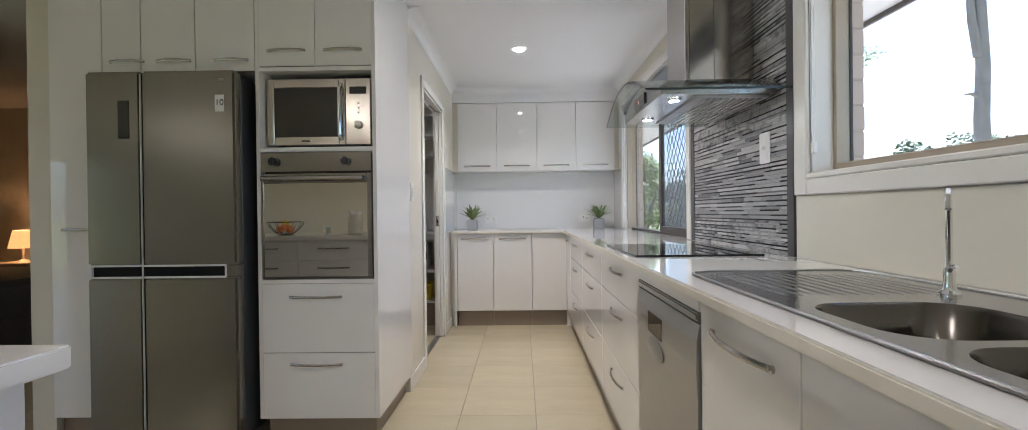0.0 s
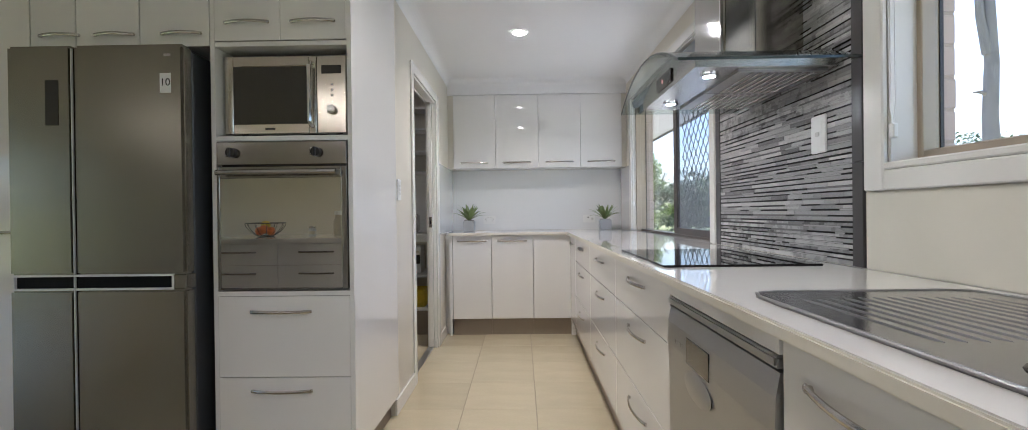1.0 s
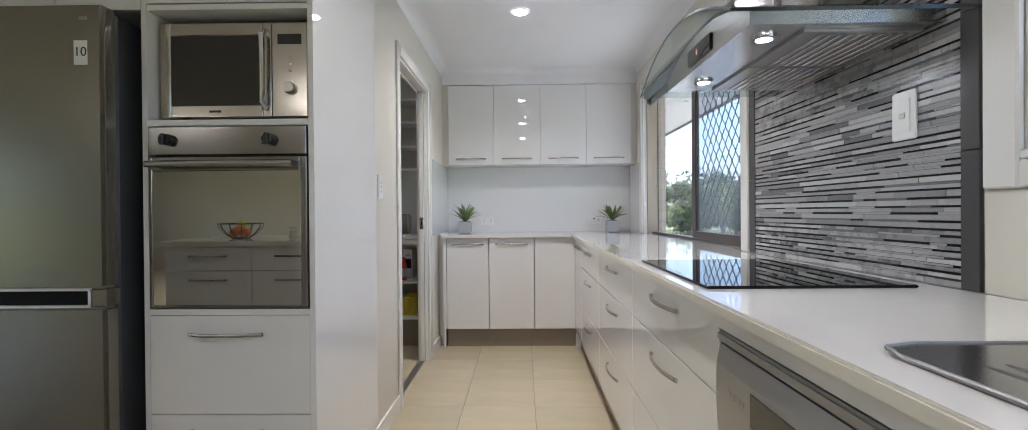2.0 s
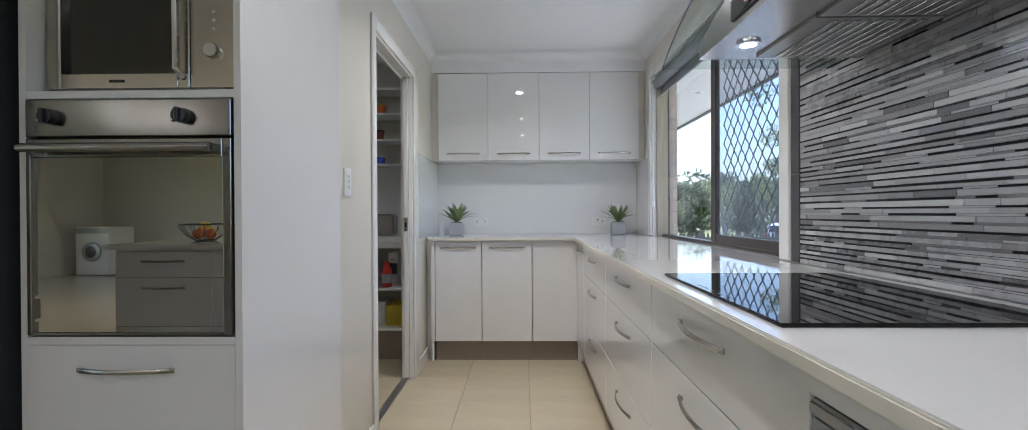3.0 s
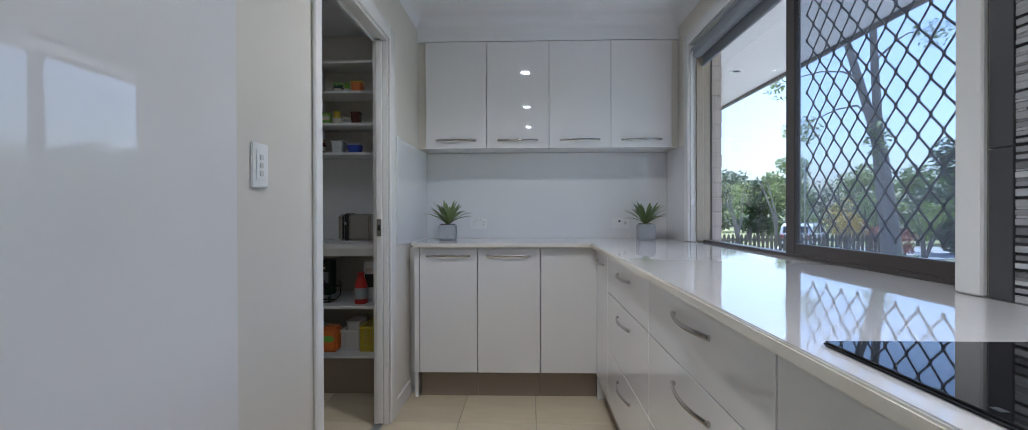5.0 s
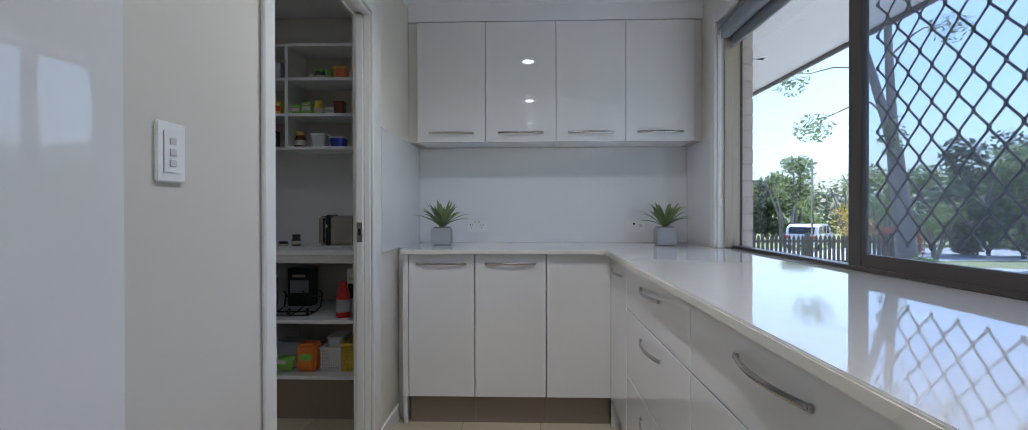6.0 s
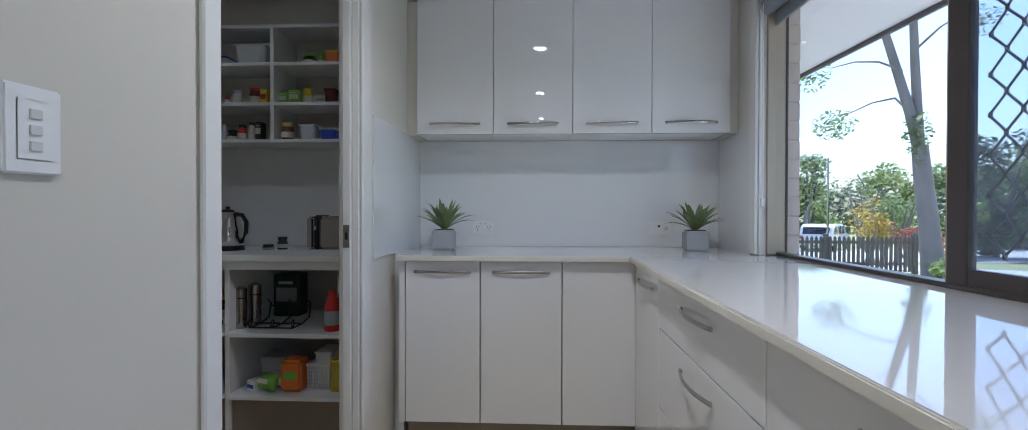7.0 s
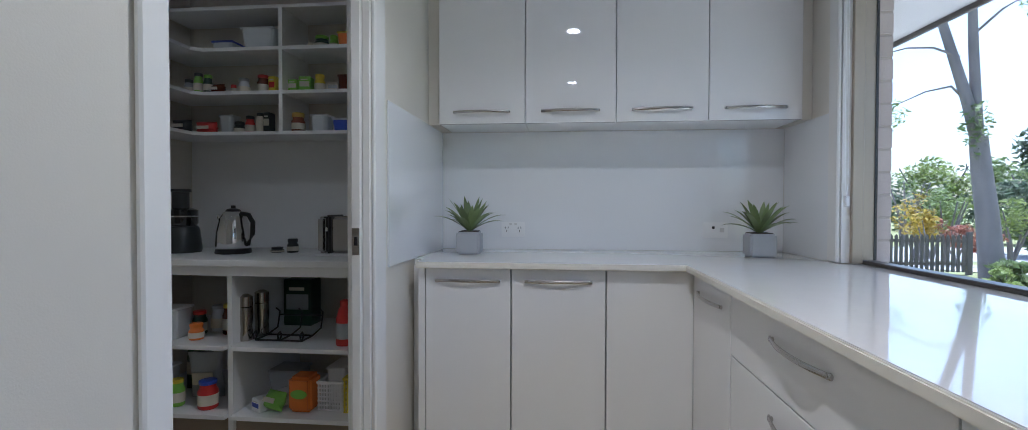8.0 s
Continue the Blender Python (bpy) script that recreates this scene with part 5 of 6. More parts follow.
for sx in (-1.30, -1.19, -1.09):
    part("scroll", tube([(sx, 6.46, L1 + 0.012), (sx, 6.455, L1 + 0.035), (sx, 6.475, L1 + 0.042), (sx, 6.485, L1 + 0.025), (sx, 6.47, L1 + 0.005), (sx, 6.56, L1 + 0.005), (sx, 6.64, L1 + 0.02), (sx, 6.66, L1 + 0.09), (sx, 6.63, L1 + 0.11)], 0.004, 6, up=(1, 0, 0)), BLACK, wr)
for ry, rz in ((6.47, 0.005), (6.56, 0.006), (6.655, 0.075)):
    part("rail", tube([(-1.30, ry, L1 + rz), (-1.09, ry, L1 + rz)], 0.004, 6), BLACK, wr)
rb = thing("sauce_bottle", (-0.893, 6.46, L1), "red plastic bottle with silver label", "bottle")
part("body", lathe([(0.036, 0.0005), (0.038, 0.01), (0.036, 0.11), (0.026, 0.15), (0.014, 0.165)], (-0.893, 6.46, L1), 20), C_RED, rb)
part("cap", lathe([(0.020, 0.160), (0.020, 0.185), (0.008, 0.19)], (-0.893, 6.46, L1), 16), C_RED, rb)
part("paper_label", lathe([(0.0385, 0.03), (0.039, 0.03), (0.038, 0.095), (0.0375, 0.095)], (-0.893, 6.46, L1), 20), C_GREY, rb)
packet(-0.865, 6.62, L1, 0.07, 0.18, 0.245, WHITEP, "white upright carton with dark lettering bars", C_DARK)
# left bay, upper lower shelf
tub(-1.700, 6.50, L1, 0.10, 0.12, 0.125, CLEARP, WHITEP, "clear canister of dry goods with white lid")
jar(-1.625, 6.56, L1, 0.030, 0.09, C_DKGREEN, C_RED, "green jar with red lid on the lower shelf")
jar(-1.572, 6.47, L1, 0.030, 0.055, C_ORANGE, C_ORANGE, "orange plastic pot on the lower shelf")
jar(-1.575, 6.62, L1, 0.034, 0.105, CLEARP, C_GREY, "clear jar with grey lid")
jar(-1.490, 6.58, L1, 0.033, 0.12, C_BROWN, C_YELLOW, "dark jar with yellow lid")
jar(-1.430, 6.52, L1, 0.028, 0.09, C_GREY, C_DARK, "grey tin with dark lid")
# bottom shelf
tub(-1.755, 6.50, L2, 0.09, 0.11, 0.15, CLEARP, WHITEP, "tall clear canister on the bottom shelf")
jar(-1.655, 6.46, L2, 0.028, 0.10, C_GREEN, C_YELLOW, "green bottle with yellow cap")
pouch(-1.585, 6.56, L2, 0.15, 0.21, C_GREY, "silver-grey foil food pouch with print", 0.15, 0.12)
jar(-1.505, 6.45, L2, 0.040, 0.105, C_RED, C_BLUE, "red tin with blue lid on the bottom shelf")
pouch(-1.70, 6.66, L2, 0.14, 0.22, C_DKGREEN, "dark green food bag behind the bottles")
packet(-1.215, 6.53, L2, 0.06, 0.24, 0.055, WHITEP, "white foil-wrap box lying on the shelf", C_BLUE, -0.5)
tub(-1.290, 6.72, L2, 0.16, 0.14, 0.09, CLEARP, CLEARP, "clear lidded food container")
pouch(-1.175, 6.47, L2, 0.13, 0.05, C_CREAM, "cream crumpled snack packet", 0.3, -0.5)
pouch(-1.20, 6.43, L2, 0.11, 0.075, C_GREEN, "green and white crumpled snack packet", -0.35, -0.4)
pouch(-1.15, 6.60, L2, 0.12, 0.06, C_RED, "pink-red crumpled snack packet", 0.5, -0.3)
t = thing("orange_canister", (-1.083, 6.47, L2), "orange plastic canister with green label", "container")
part("body", box(-1.134, -1.032, 6.43, 6.53, L2 + 0.0005, L2 + 0.150, 0.014, 3), C_ORANGE, t)
part("paper_label", lathe([(0.036, 0), (0.036, 0.001)], (0, 0, 0), 24), C_GREEN, t)
t.children[-1].matrix_basis = Matrix.Translation((-1.083, 6.4285, L2 + 0.08)) @ Matrix.Rotation(math.pi / 2, 4, "X") @ Matrix.Diagonal((1, 0.55, 1, 1))


def basket(x0, x1, y0, y1, z, h, material, label, nx, nz):
    """Plastic basket with pierced walls."""
    t = thing("storage_basket", ((x0 + x1) / 2, (y0 + y1) / 2, z), label, "basket", "pantry baskets")
    part("floor", box(x0 + 0.008, x1 - 0.008, y0 + 0.008, y1 - 0.008, z + 0.0005, z + 0.004), material, t)
    part("rim", join(box(x0 - 0.004, x1 + 0.004, y0 - 0.004, y0 + 0.006, z + h - 0.012, z + h, 0.003), box(x0 - 0.004, x1 + 0.004, y1 - 0.006, y1 + 0.004, z + h - 0.012, z + h, 0.003), box(x0 - 0.004, x0 + 0.006, y0 + 0.006, y1 - 0.006, z + h - 0.012, z + h, 0.003), box(x1 - 0.006, x1 + 0.004, y0 + 0.006, y1 - 0.006, z + h - 0.012, z + h, 0.003)), material, t)
    bars = []
    for k in range(nx + 1):
        xx = x0 + 0.006 + (x1 - x0 - 0.012) * k / nx
        bars.append(box(xx - 0.003, xx + 0.003, y0, y0 + 0.003, z + 0.002, z + h - 0.011))
        yy = y0 + 0.006 + (y1 - y0 - 0.012) * k / nx
        bars.append(box(x0, x0 + 0.003, yy - 0.003, yy + 0.003, z + 0.002, z + h - 0.011))
        bars.append(box(x1 - 0.003, x1, yy - 0.003, yy + 0.003, z + 0.002, z + h - 0.011))
    for k in range(nz + 1):
        zz = z + 0.004 + (h - 0.016) * k / nz
        bars.append(box(x0, x1, y0 + 0.0004, y0 + 0.0026, zz - 0.003, zz + 0.003))
        bars.append(box(x0 + 0.0004, x0 + 0.0026, y0, y1, zz - 0.003, zz + 0.003))
        bars.append(box(x1 - 0.0026, x1 - 0.0004, y0, y1, zz - 0.003, zz + 0.003))
    bars.append(box(x0, x1, y1 - 0.003, y1, z + 0.002, z + h - 0.011))
    part("lattice_wall", join(*bars), material, t, smooth=False)


basket(-1.022, -0.912, 6.47, 6.72, L2, 0.125, WHITEP, "white pierced plastic basket holding packets", 8, 6)
basket(-0.898, -0.785, 6.45, 6.70, L2, 0.150, C_YELLOW, "yellow pierced plastic basket", 8, 6)
tub(-0.967, 6.60, L2 + 0.006, 0.085, 0.15, 0.15, WHITEP, WHITEP, "white tub standing in the basket")

# ---- island bench behind, with what stands on it ----
isl = thing("island_bench", (-1.4, 1.9, 0), "white island bench with polished stone top and drawers", "island bench")
part("body", box(-2.30, -0.555, 1.48, 2.300, 0.10, 0.862), GLOSS, isl)
part("top", box(-2.36, -0.522, 1.42, 2.345, 0.863, 0.895, 0.003, 2), QUARTZ, isl)
part("kickboard", box(-2.25, -0.60, 1.53, 2.265, 0.0, 0.10), KICK, isl)
for k in range(3):
    a = -2.295 + k * 0.579
    for z0, z1 in ((0.70, 0.855), (0.41, 0.697), (0.11, 0.407)):
        d = part("drawer_front", box(a, a + 0.576, 2.300, 2.318, z0, z1, 0.0015), GLOSS, isl)
        bow_handle(d, (a + 0.288, 2.318, z1 - 0.06), 0.26, X, Y)
bw = thing("fruit_bowl", (-1.99, 1.95, 0.895), "black wire bowl filled with oranges and bananas", "fruit bowl")
for k in range(12):
    a = 2 * math.pi * k / 12
    part("wire", tube([(-1.99 + math.cos(a) * r, 1.95 + math.sin(a) * r, 0.895 + z) for r, z in ((0.06, 0.006), (0.11, 0.04), (0.145, 0.085), (0.15, 0.11))], 0.0025, 5), BLACK, bw)
for r, z in ((0.06, 0.004), (0.15, 0.11)):
    part("hoop", tube([(-1.99 + math.cos(2 * math.pi * k / 24) * r, 1.95 + math.sin(2 * math.pi * k / 24) * r, 0.895 + z) for k in range(25)], 0.004, 6), BLACK, bw)
for k, (fx, fy, fz, cm) in enumerate(((-0.05, 0, 0.045, C_ORANGE), (0.05, 0.02, 0.045, C_ORANGE), (0, -0.06, 0.05, C_YELLOW), (0.01, 0.05, 0.06, C_ORANGE), (0, 0, 0.095, C_YELLOW))):
    f = thing("fruit", (-1.99 + fx, 1.95 + fy, 0.895 + fz), "ripe orange or yellow fruit in the wire bowl", "fruit", "fruit in the bowl")
    part("flesh", lathe([(0.004, -0.036), (0.024, -0.028), (0.037, 0), (0.026, 0.026), (0.005, 0.034)], (-1.99 + fx, 1.95 + fy, 0.895 + fz), 16), cm, f, smooth=True)
jar(-1.405, 1.85, 0.895, 0.066, 0.17, C_CREAM, WHITEP, "cream ceramic canister on the island bench", 0.03)
jar(-1.665, 1.82, 0.895, 0.03, 0.06, CLEARP, CHROME, "small glass jar on the island bench")

# laundry corner and bedroom glimpses
wm = thing("washing_machine", (-7.45, -3.4, 0), "white front-loading washing machine", "washing machine")
part("case", box(-7.75, -7.15, -4.0, -3.42, 0.01, 0.85, 0.012, 2), WHITEP, wm)
part("door_ring", turned(lathe([(0.13, 0), (0.17, 0.004), (0.165, 0.03), (0.125, 0.035)], (0, 0, 0), 32), Matrix.Translation((-7.45, -3.42, 0.42)) @ Matrix.Rotation(-math.pi / 2, 4, "X")), SILVER, wm)
part("door_glass", turned(lathe([(0.13, 0.0), (0.125, 0.03), (0.05, 0.045), (0.003, 0.048)], (0, 0, 0), 32), Matrix.Translation((-7.45, -3.42, 0.42)) @ Matrix.Rotation(-math.pi / 2, 4, "X")), BLACKGLASS, wm)
part("control_panel", box(-7.74, -7.16, -3.42, -3.412, 0.74, 0.84, 0.002), SILVER, wm)
part("foot", box(-7.70, -7.20, -3.95, -3.5, 0, 0.01), BLACK, wm)

bed = thing("bed", (-4.9, 5.9, 0), "grey-covered bed in the dim bedroom", "bed")
BEDC = mat("grey_bedcover", (0.16, 0.16, 0.18), 0.9, 0, 0.12, 6, 0.5, 90)
part("base", box(-5.9, -3.9, 5.2, 6.65, 0.0, 0.30, 0.02, 2), BEDC, bed)
part("mattress", box(-5.92, -3.88, 5.18, 6.67, 0.30, 0.58, 0.06, 4), BEDC, bed)
part("pillow", box(-5.85, -5.45, 5.5, 6.2, 0.58, 0.70, 0.05, 4), WHITEP, bed)
bt = thing("bedside_table", (-5.25, 6.95, 0), "dark stained timber bedside table", "table")
part("body", box(-5.47, -5.03, 6.78, 7.15, 0.0, 0.60, 0.006), KICK, bt)
LX, LY = -5.25, 6.95
bl = thing("bedside_lamp", (LX, LY, 0.60), "small bedside lamp with warm glowing shade", "lamp")
part("stand", lathe([(0.06, 0), (0.05, 0.01), (0.012, 0.03), (0.012, 0.16)], (LX, LY, 0.60), 18), KICK, bl)
part("shade", lathe([(0.12, 0.15), (0.08, 0.34), (0.075, 0.34), (0.115, 0.15)], (LX, LY, 0.60), 24, True), glow_mat("lamp_shade_glow", (1.0, 0.42, 0.12), 0.35), bl, "warm glowing fabric shade")
lampb = bpy.data.lights.new("bedside_bulb", "POINT")
lampb.energy, lampb.color, lampb.shadow_soft_size = 1.5, (1.0, 0.48, 0.17), 0.04
new("bedside_bulb", lampb).location = (LX, LY - 0.02, 0.86)

# ---- outside ----
def ground_z(x, y):
    s = max(0.0, min(1.0, (y - 14) / 12))
    return -0.4 - 0.65 * s * s * (3 - 2 * s)


GRASS = mat("dry_lawn", (0.20, 0.21, 0.08), 0.95, 0, 0.35, 0.6, 0.8, 14)
ROADM = mat("sunlit_asphalt", (0.30, 0.30, 0.30), 0.9, 0, 0.12, 1.5, 0.5, 40)
PAVE = mat("pale_concrete_path", (0.36, 0.345, 0.325), 0.85, 0, 0.10, 1.5, 0.4, 50)
bm = bmesh.new()
xs = [-700, -80, -20, -9, XR + 0.285, 3, 5, 8, 12, 18, 26, 40, 80, 200, 700]
ys = [-400, -100, -30, -8, 0, 5, 9, 12, 14, 16, 18, 20, 22, 24, 26, 30, 40, 60, 100, 250, 800]
vg = [[bm.verts.new((x, y, ground_z(x, y))) for y in ys] for x in xs]
for i in range(len(xs) - 1):
    for j in range(len(ys) - 1):
        bm.faces.new((vg[i][j], vg[i + 1][j], vg[i + 1][j + 1], vg[i][j + 1]))
solid("ground", bm, GRASS, "dry sunlit lawn sloping to the street", "ground", "structure", smooth=True)


def strip(name, x0, x1, y0, y1, lift, material, label, category):
    b = bmesh.new()
    cols = [y0 + (y1 - y0) * k / 12 for k in range(13)]
    prev = None
    for yy in cols:
        r = [b.verts.new((xx, yy, ground_z(xx, yy) + lift)) for xx in (x0, x1)]
        if prev:
            b.faces.new((prev[0], prev[1], r[1], r[0]))
        prev = r
    solid(name, b, material, label, category, "structure")


strip("pavement", 1.36, 8.0, -6.0, 15.5, 0.02, PAVE, "pale concrete paving beside the house", "paving")
strip("road", -60, 300, 25.5, 33.0, 0.03, ROADM, "sunlit grey suburban street", "road")
strip("driveway", 10.8, 14.5, 8.0, 25.4, 0.02, PAVE, "pale concrete driveway beside the fence", "driveway")

# outer brick skin, soffit and gutter
brick_runs = [(-6, RW[0] - 0.02, -0.4, 2.25), (RW[0] - 0.02, RW[1] + 0.02, -0.4, RW[2] - 0.03), (RW[1] + 0.02, SW[0] - 0.02, -0.4, 2.25), (SW[0] - 0.02, SW[1] + 0.02, -0.4, SW[2] - 0.03), (SW[1] + 0.008, BW[0] - 0.02, -0.4, 2.25), (BW[0] - 0.02, BW[1] + 0.02, -0.4, BW[2] - 0.04), (BW[1] + 0.008, 9.0, -0.4, 2.25)]
wall_pieces("wall_brick_skin", brick_runs, "x", XR + 0.125, XR + 0.184, "pale brick outer wall of the house", BRICKWALL)
solid("soffit", box(XR + 0.19, 2.19, -8, 11.0, 2.20, 2.225), SOFFIT, "white painted eave soffit", "soffit", "structure")
solid("fascia", box(2.192, 2.215, -8, 11.0, 2.17, 2.36, 0.003), BRONZE, "dark gutter fascia along the eave", "fascia", "structure")
solid("roof", box(-9, 2.40, -8, 11.0, 2.46, 2.56), BRICKWALL, "roof over the house", "roof", "structure")
for ly in (7.55, 3.6):
    t = thing("eave_downlight", (1.78, ly, 2.20), "round recessed downlight in the eave soffit", "light", "eave downlights")
    part("trim_ring", lathe([(0.030, -0.006), (0.030, -0.001), (0.052, -0.001), (0.048, -0.006)], (1.78, ly, 2.20), 24), WHITEP, t)
    part("lens", lathe([(0.030, -0.004), (0.030, -0.001)], (1.78, ly, 2.20), 20), LENS, t)

# picket fence
TIMBER = mat("weathered_timber", (0.135, 0.115, 0.10), 0.85, 0, 0.25, 8, 0.5, 60, stretch=(1, 1, 0.2), islands=0.2)
fence = thing("picket_fence", (7.0, 17.6, ground_z(7, 17.6)), "weathered brown timber picket fence", "fence", kind="structure")
FYY = 17.6


def fence_z(x):
    return ground_z(x, FYY)


pk = mesh_of("picket", prism([(-0.035, 0.06), (0.035, 0.06), (0.035, 0.93), (0.0, 0.98), (-0.035, 0.93)], "y", -0.011, 0.011), TIMBER)
xx = 3.2
while xx < 9.85:
    ob = new("picket", pk)
    ob.parent = fence
    ob.matrix_parent_inverse = Matrix.Translation(fence.location).inverted()
    ob.location = (xx, FYY, fence_z(xx))
    xx += 0.118
for xx in (3.2, 5.4, 7.6, 9.86):
    part("post", box(xx - 0.055, xx + 0.055, FYY + 0.012, FYY + 0.11, fence_z(xx) - 0.1, fence_z(xx) + 1.04, 0.008), TIMBER, fence)
for zz in (0.22, 0.78):
    part("rail", box(3.1, 9.9, FYY + 0.012, FYY + 0.05, fence_z(6) + zz, fence_z(6) + zz + 0.08, 0.004), TIMBER, fence)

# trees
BARK = mat("grey_gum_bark", (0.235, 0.205, 0.195), 0.9, 0, 0.65, 5, 1.0, 16, stretch=(1, 1, 0.35))
def foliage(name, c):
    """Leaves that scatter light and let some through."""
    m = mat(name, c, 0.6, 0, 0.35, 1.2, 0, 30, islands=0.45)
    n, l = m.node_tree.nodes, m.node_tree.links
    p = n["Principled BSDF"]
    tl, mx = n.new("ShaderNodeBsdfTranslucent"), n.new("ShaderNodeMixShader")
    mx.inputs[0].default_value = 0.45
    l.new(p.inputs["Base Color"].links[0].from_socket, tl.inputs["Color"])
    l.new(p.outputs[0], mx.inputs[1])
    l.new(tl.outputs[0], mx.inputs[2])
    l.new(mx.outputs[0], n["Material Output"].inputs[0])
    return m


FOL = [foliage("foliage_" + n, c) for n, c in (("mid", (0.21, 0.275, 0.08)), ("dark", (0.075, 0.115, 0.05)), ("light", (0.27, 0.33, 0.075)), ("yellow", (0.42, 0.30, 0.03)), ("red", (0.33, 0.11, 0.06)))]


def leaf_cloud(rnd, blobs, count, size):
    """Many small leaf cards scattered through uneven clumps."""
    verts, faces = [], []
    for _ in range(count):
        c, r = blobs[rnd.randrange(len(blobs))]
        d = Vector((rnd.gauss(0, 1), rnd.gauss(0, 1), rnd.gauss(0, 1))).normalized() * (rnd.random() ** 0.45)
        p = Vector(c) + Vector((d.x * r[0], d.y * r[1], d.z * r[2]))
        a = Vector((rnd.gauss(0, 1), rnd.gauss(0, 1), rnd.gauss(0, 1))).normalized()
        b = a.orthogonal().normalized()
        s = size * rnd.uniform(0.5, 1.4)
        k = len(verts)
        verts += [p - a * s, p + b * s * 0.5, p + a * s, p - b * s * 0.5]
        faces.append((k, k + 1, k + 2, k + 3))
    me = bpy.data.meshes.new("leaves")
    me.from_pydata([tuple(v) for v in verts], [], faces)
    bm = bmesh.new()
    bm.from_mesh(me)
    bpy.data.meshes.remove(me)
    return bm


def limb(pts, r0, r1, n=9):
    m = len(pts)
    return tube(pts, [r0 + (r1 - r0) * i / (m - 1) for i in range(m)], n)


gx, gy = 8.42, 15.2
gz = ground_z(gx, gy)
gum = thing("gum_tree", (gx, gy, gz), "tall grey forked gum tree with sparse hanging leaves", "tree")
part("trunk", limb([(gx + 0.05, gy, gz - 0.1), (gx, gy, gz + 0.6), (gx - 0.08, gy, gz + 1.4), (gx - 0.20, gy, gz + 2.3), (gx - 0.26, gy, gz + 2.9)], 0.22, 0.15, 14), BARK, gum)
forkp = (gx - 0.26, gy, gz + 2.75)
st1 = [forkp, (gx - 0.47, gy, gz + 3.6), (gx - 0.70, gy + 0.1, gz + 4.6), (gx - 1.00, gy + 0.2, gz + 5.8), (gx - 1.1, gy + 0.3, gz + 7.5), (gx - 1.2, gy + 0.2, gz + 9.5)]
st2 = [forkp, (gx - 0.28, gy + 0.05, gz + 3.6), (gx - 0.38, gy, gz + 4.7), (gx - 0.50, gy - 0.1, gz + 5.8), (gx - 0.30, gy - 0.2, gz + 7.6), (gx + 0.1, gy, gz + 9.6)]
part("stem", limb([(gx - 0.22, gy, gz + 2.4)] + st1, 0.125, 0.05, 12), BARK, gum)
part("stem", limb([(gx - 0.21, gy, gz + 2.4)] + st2, 0.115, 0.05, 12), BARK, gum)
rnd = random.Random(5)
blobs = []
for base, dx, dz in (((gx - 0.6, gy, gz + 4.5), -1.9, 0.25), ((gx - 0.5, gy, gz + 3.75), -1.5, -0.05), ((gx - 0.25, gy, gz + 5.0), 1.2, 0.9), ((gx - 0.9, gy, gz + 5.8), -1.7, 1.2), ((gx - 0.3, gy, gz + 6.2), 1.6, 1.3)):
    pts = [Vector(base) + Vector((dx * f, rnd.uniform(-0.15, 0.15), dz * f + 0.15 * math.sin(f * 5))) for f in (0, 0.25, 0.5, 0.75, 1)]
    part("branch", limb(pts, 0.028, 0.005, 6), BARK, gum)
    blobs.append((pts[-1] - Vector((0, 0, 0.2)), (0.45, 0.4, 0.35)))
blobs += [((gx - 0.38, gy - 0.1, gz + 3.1), (0.28, 0.25, 0.65))]
for bx, bz in ((-1.6, 8.2), (0.3, 8.4), (-0.6, 9.4)):
    blobs.append(((gx + bx, gy, gz + bz), (1.0, 1.0, 0.7)))
part("crown", leaf_cloud(rnd, blobs, 2400, 0.055), FOL[0], gum, "sparse narrow grey-green leaves")


def bush(name, x, y, w, d, h, f, seed, count, size, label, category="tree", trunk=0.35):
    rnd = random.Random(seed)
    z = ground_z(x, y)
    t = thing(name, (x, y, z), label, category, "trees across the street" if category == "tree" else "garden shrubs")
    limbs = []
    for k in range(3 + (trunk > 0.3)):
        a = rnd.uniform(0, 6.28)
        limbs.append(limb([(x + rnd.uniform(-0.1, 0.1) * w, y, z - 0.05), (x + math.cos(a) * w * 0.1, y + math.sin(a) * d * 0.1, z + h * 0.35), (x + math.cos(a) * w * 0.28, y + math.sin(a) * d * 0.28, z + h * 0.75)], 0.02 * h + 0.01, 0.006 * h, 7))
    part("trunk", join(*limbs), BARK, t)
    blobs = []
    for k in range(12):
        a, r = rnd.uniform(0, 6.28), rnd.uniform(0, 0.36)
        hz = rnd.uniform(trunk * 0.9, 0.88)
        blobs.append(((x + math.cos(a) * w * r, y + math.sin(a) * d * r, z + h * hz), (w * rnd.uniform(0.12, 0.22), d * rnd.uniform(0.12, 0.22), h * rnd.uniform(0.08, 0.17))))
    part("crown", leaf_cloud(rnd, blobs, count, size), FOL[f], t, "uneven leafy crown")


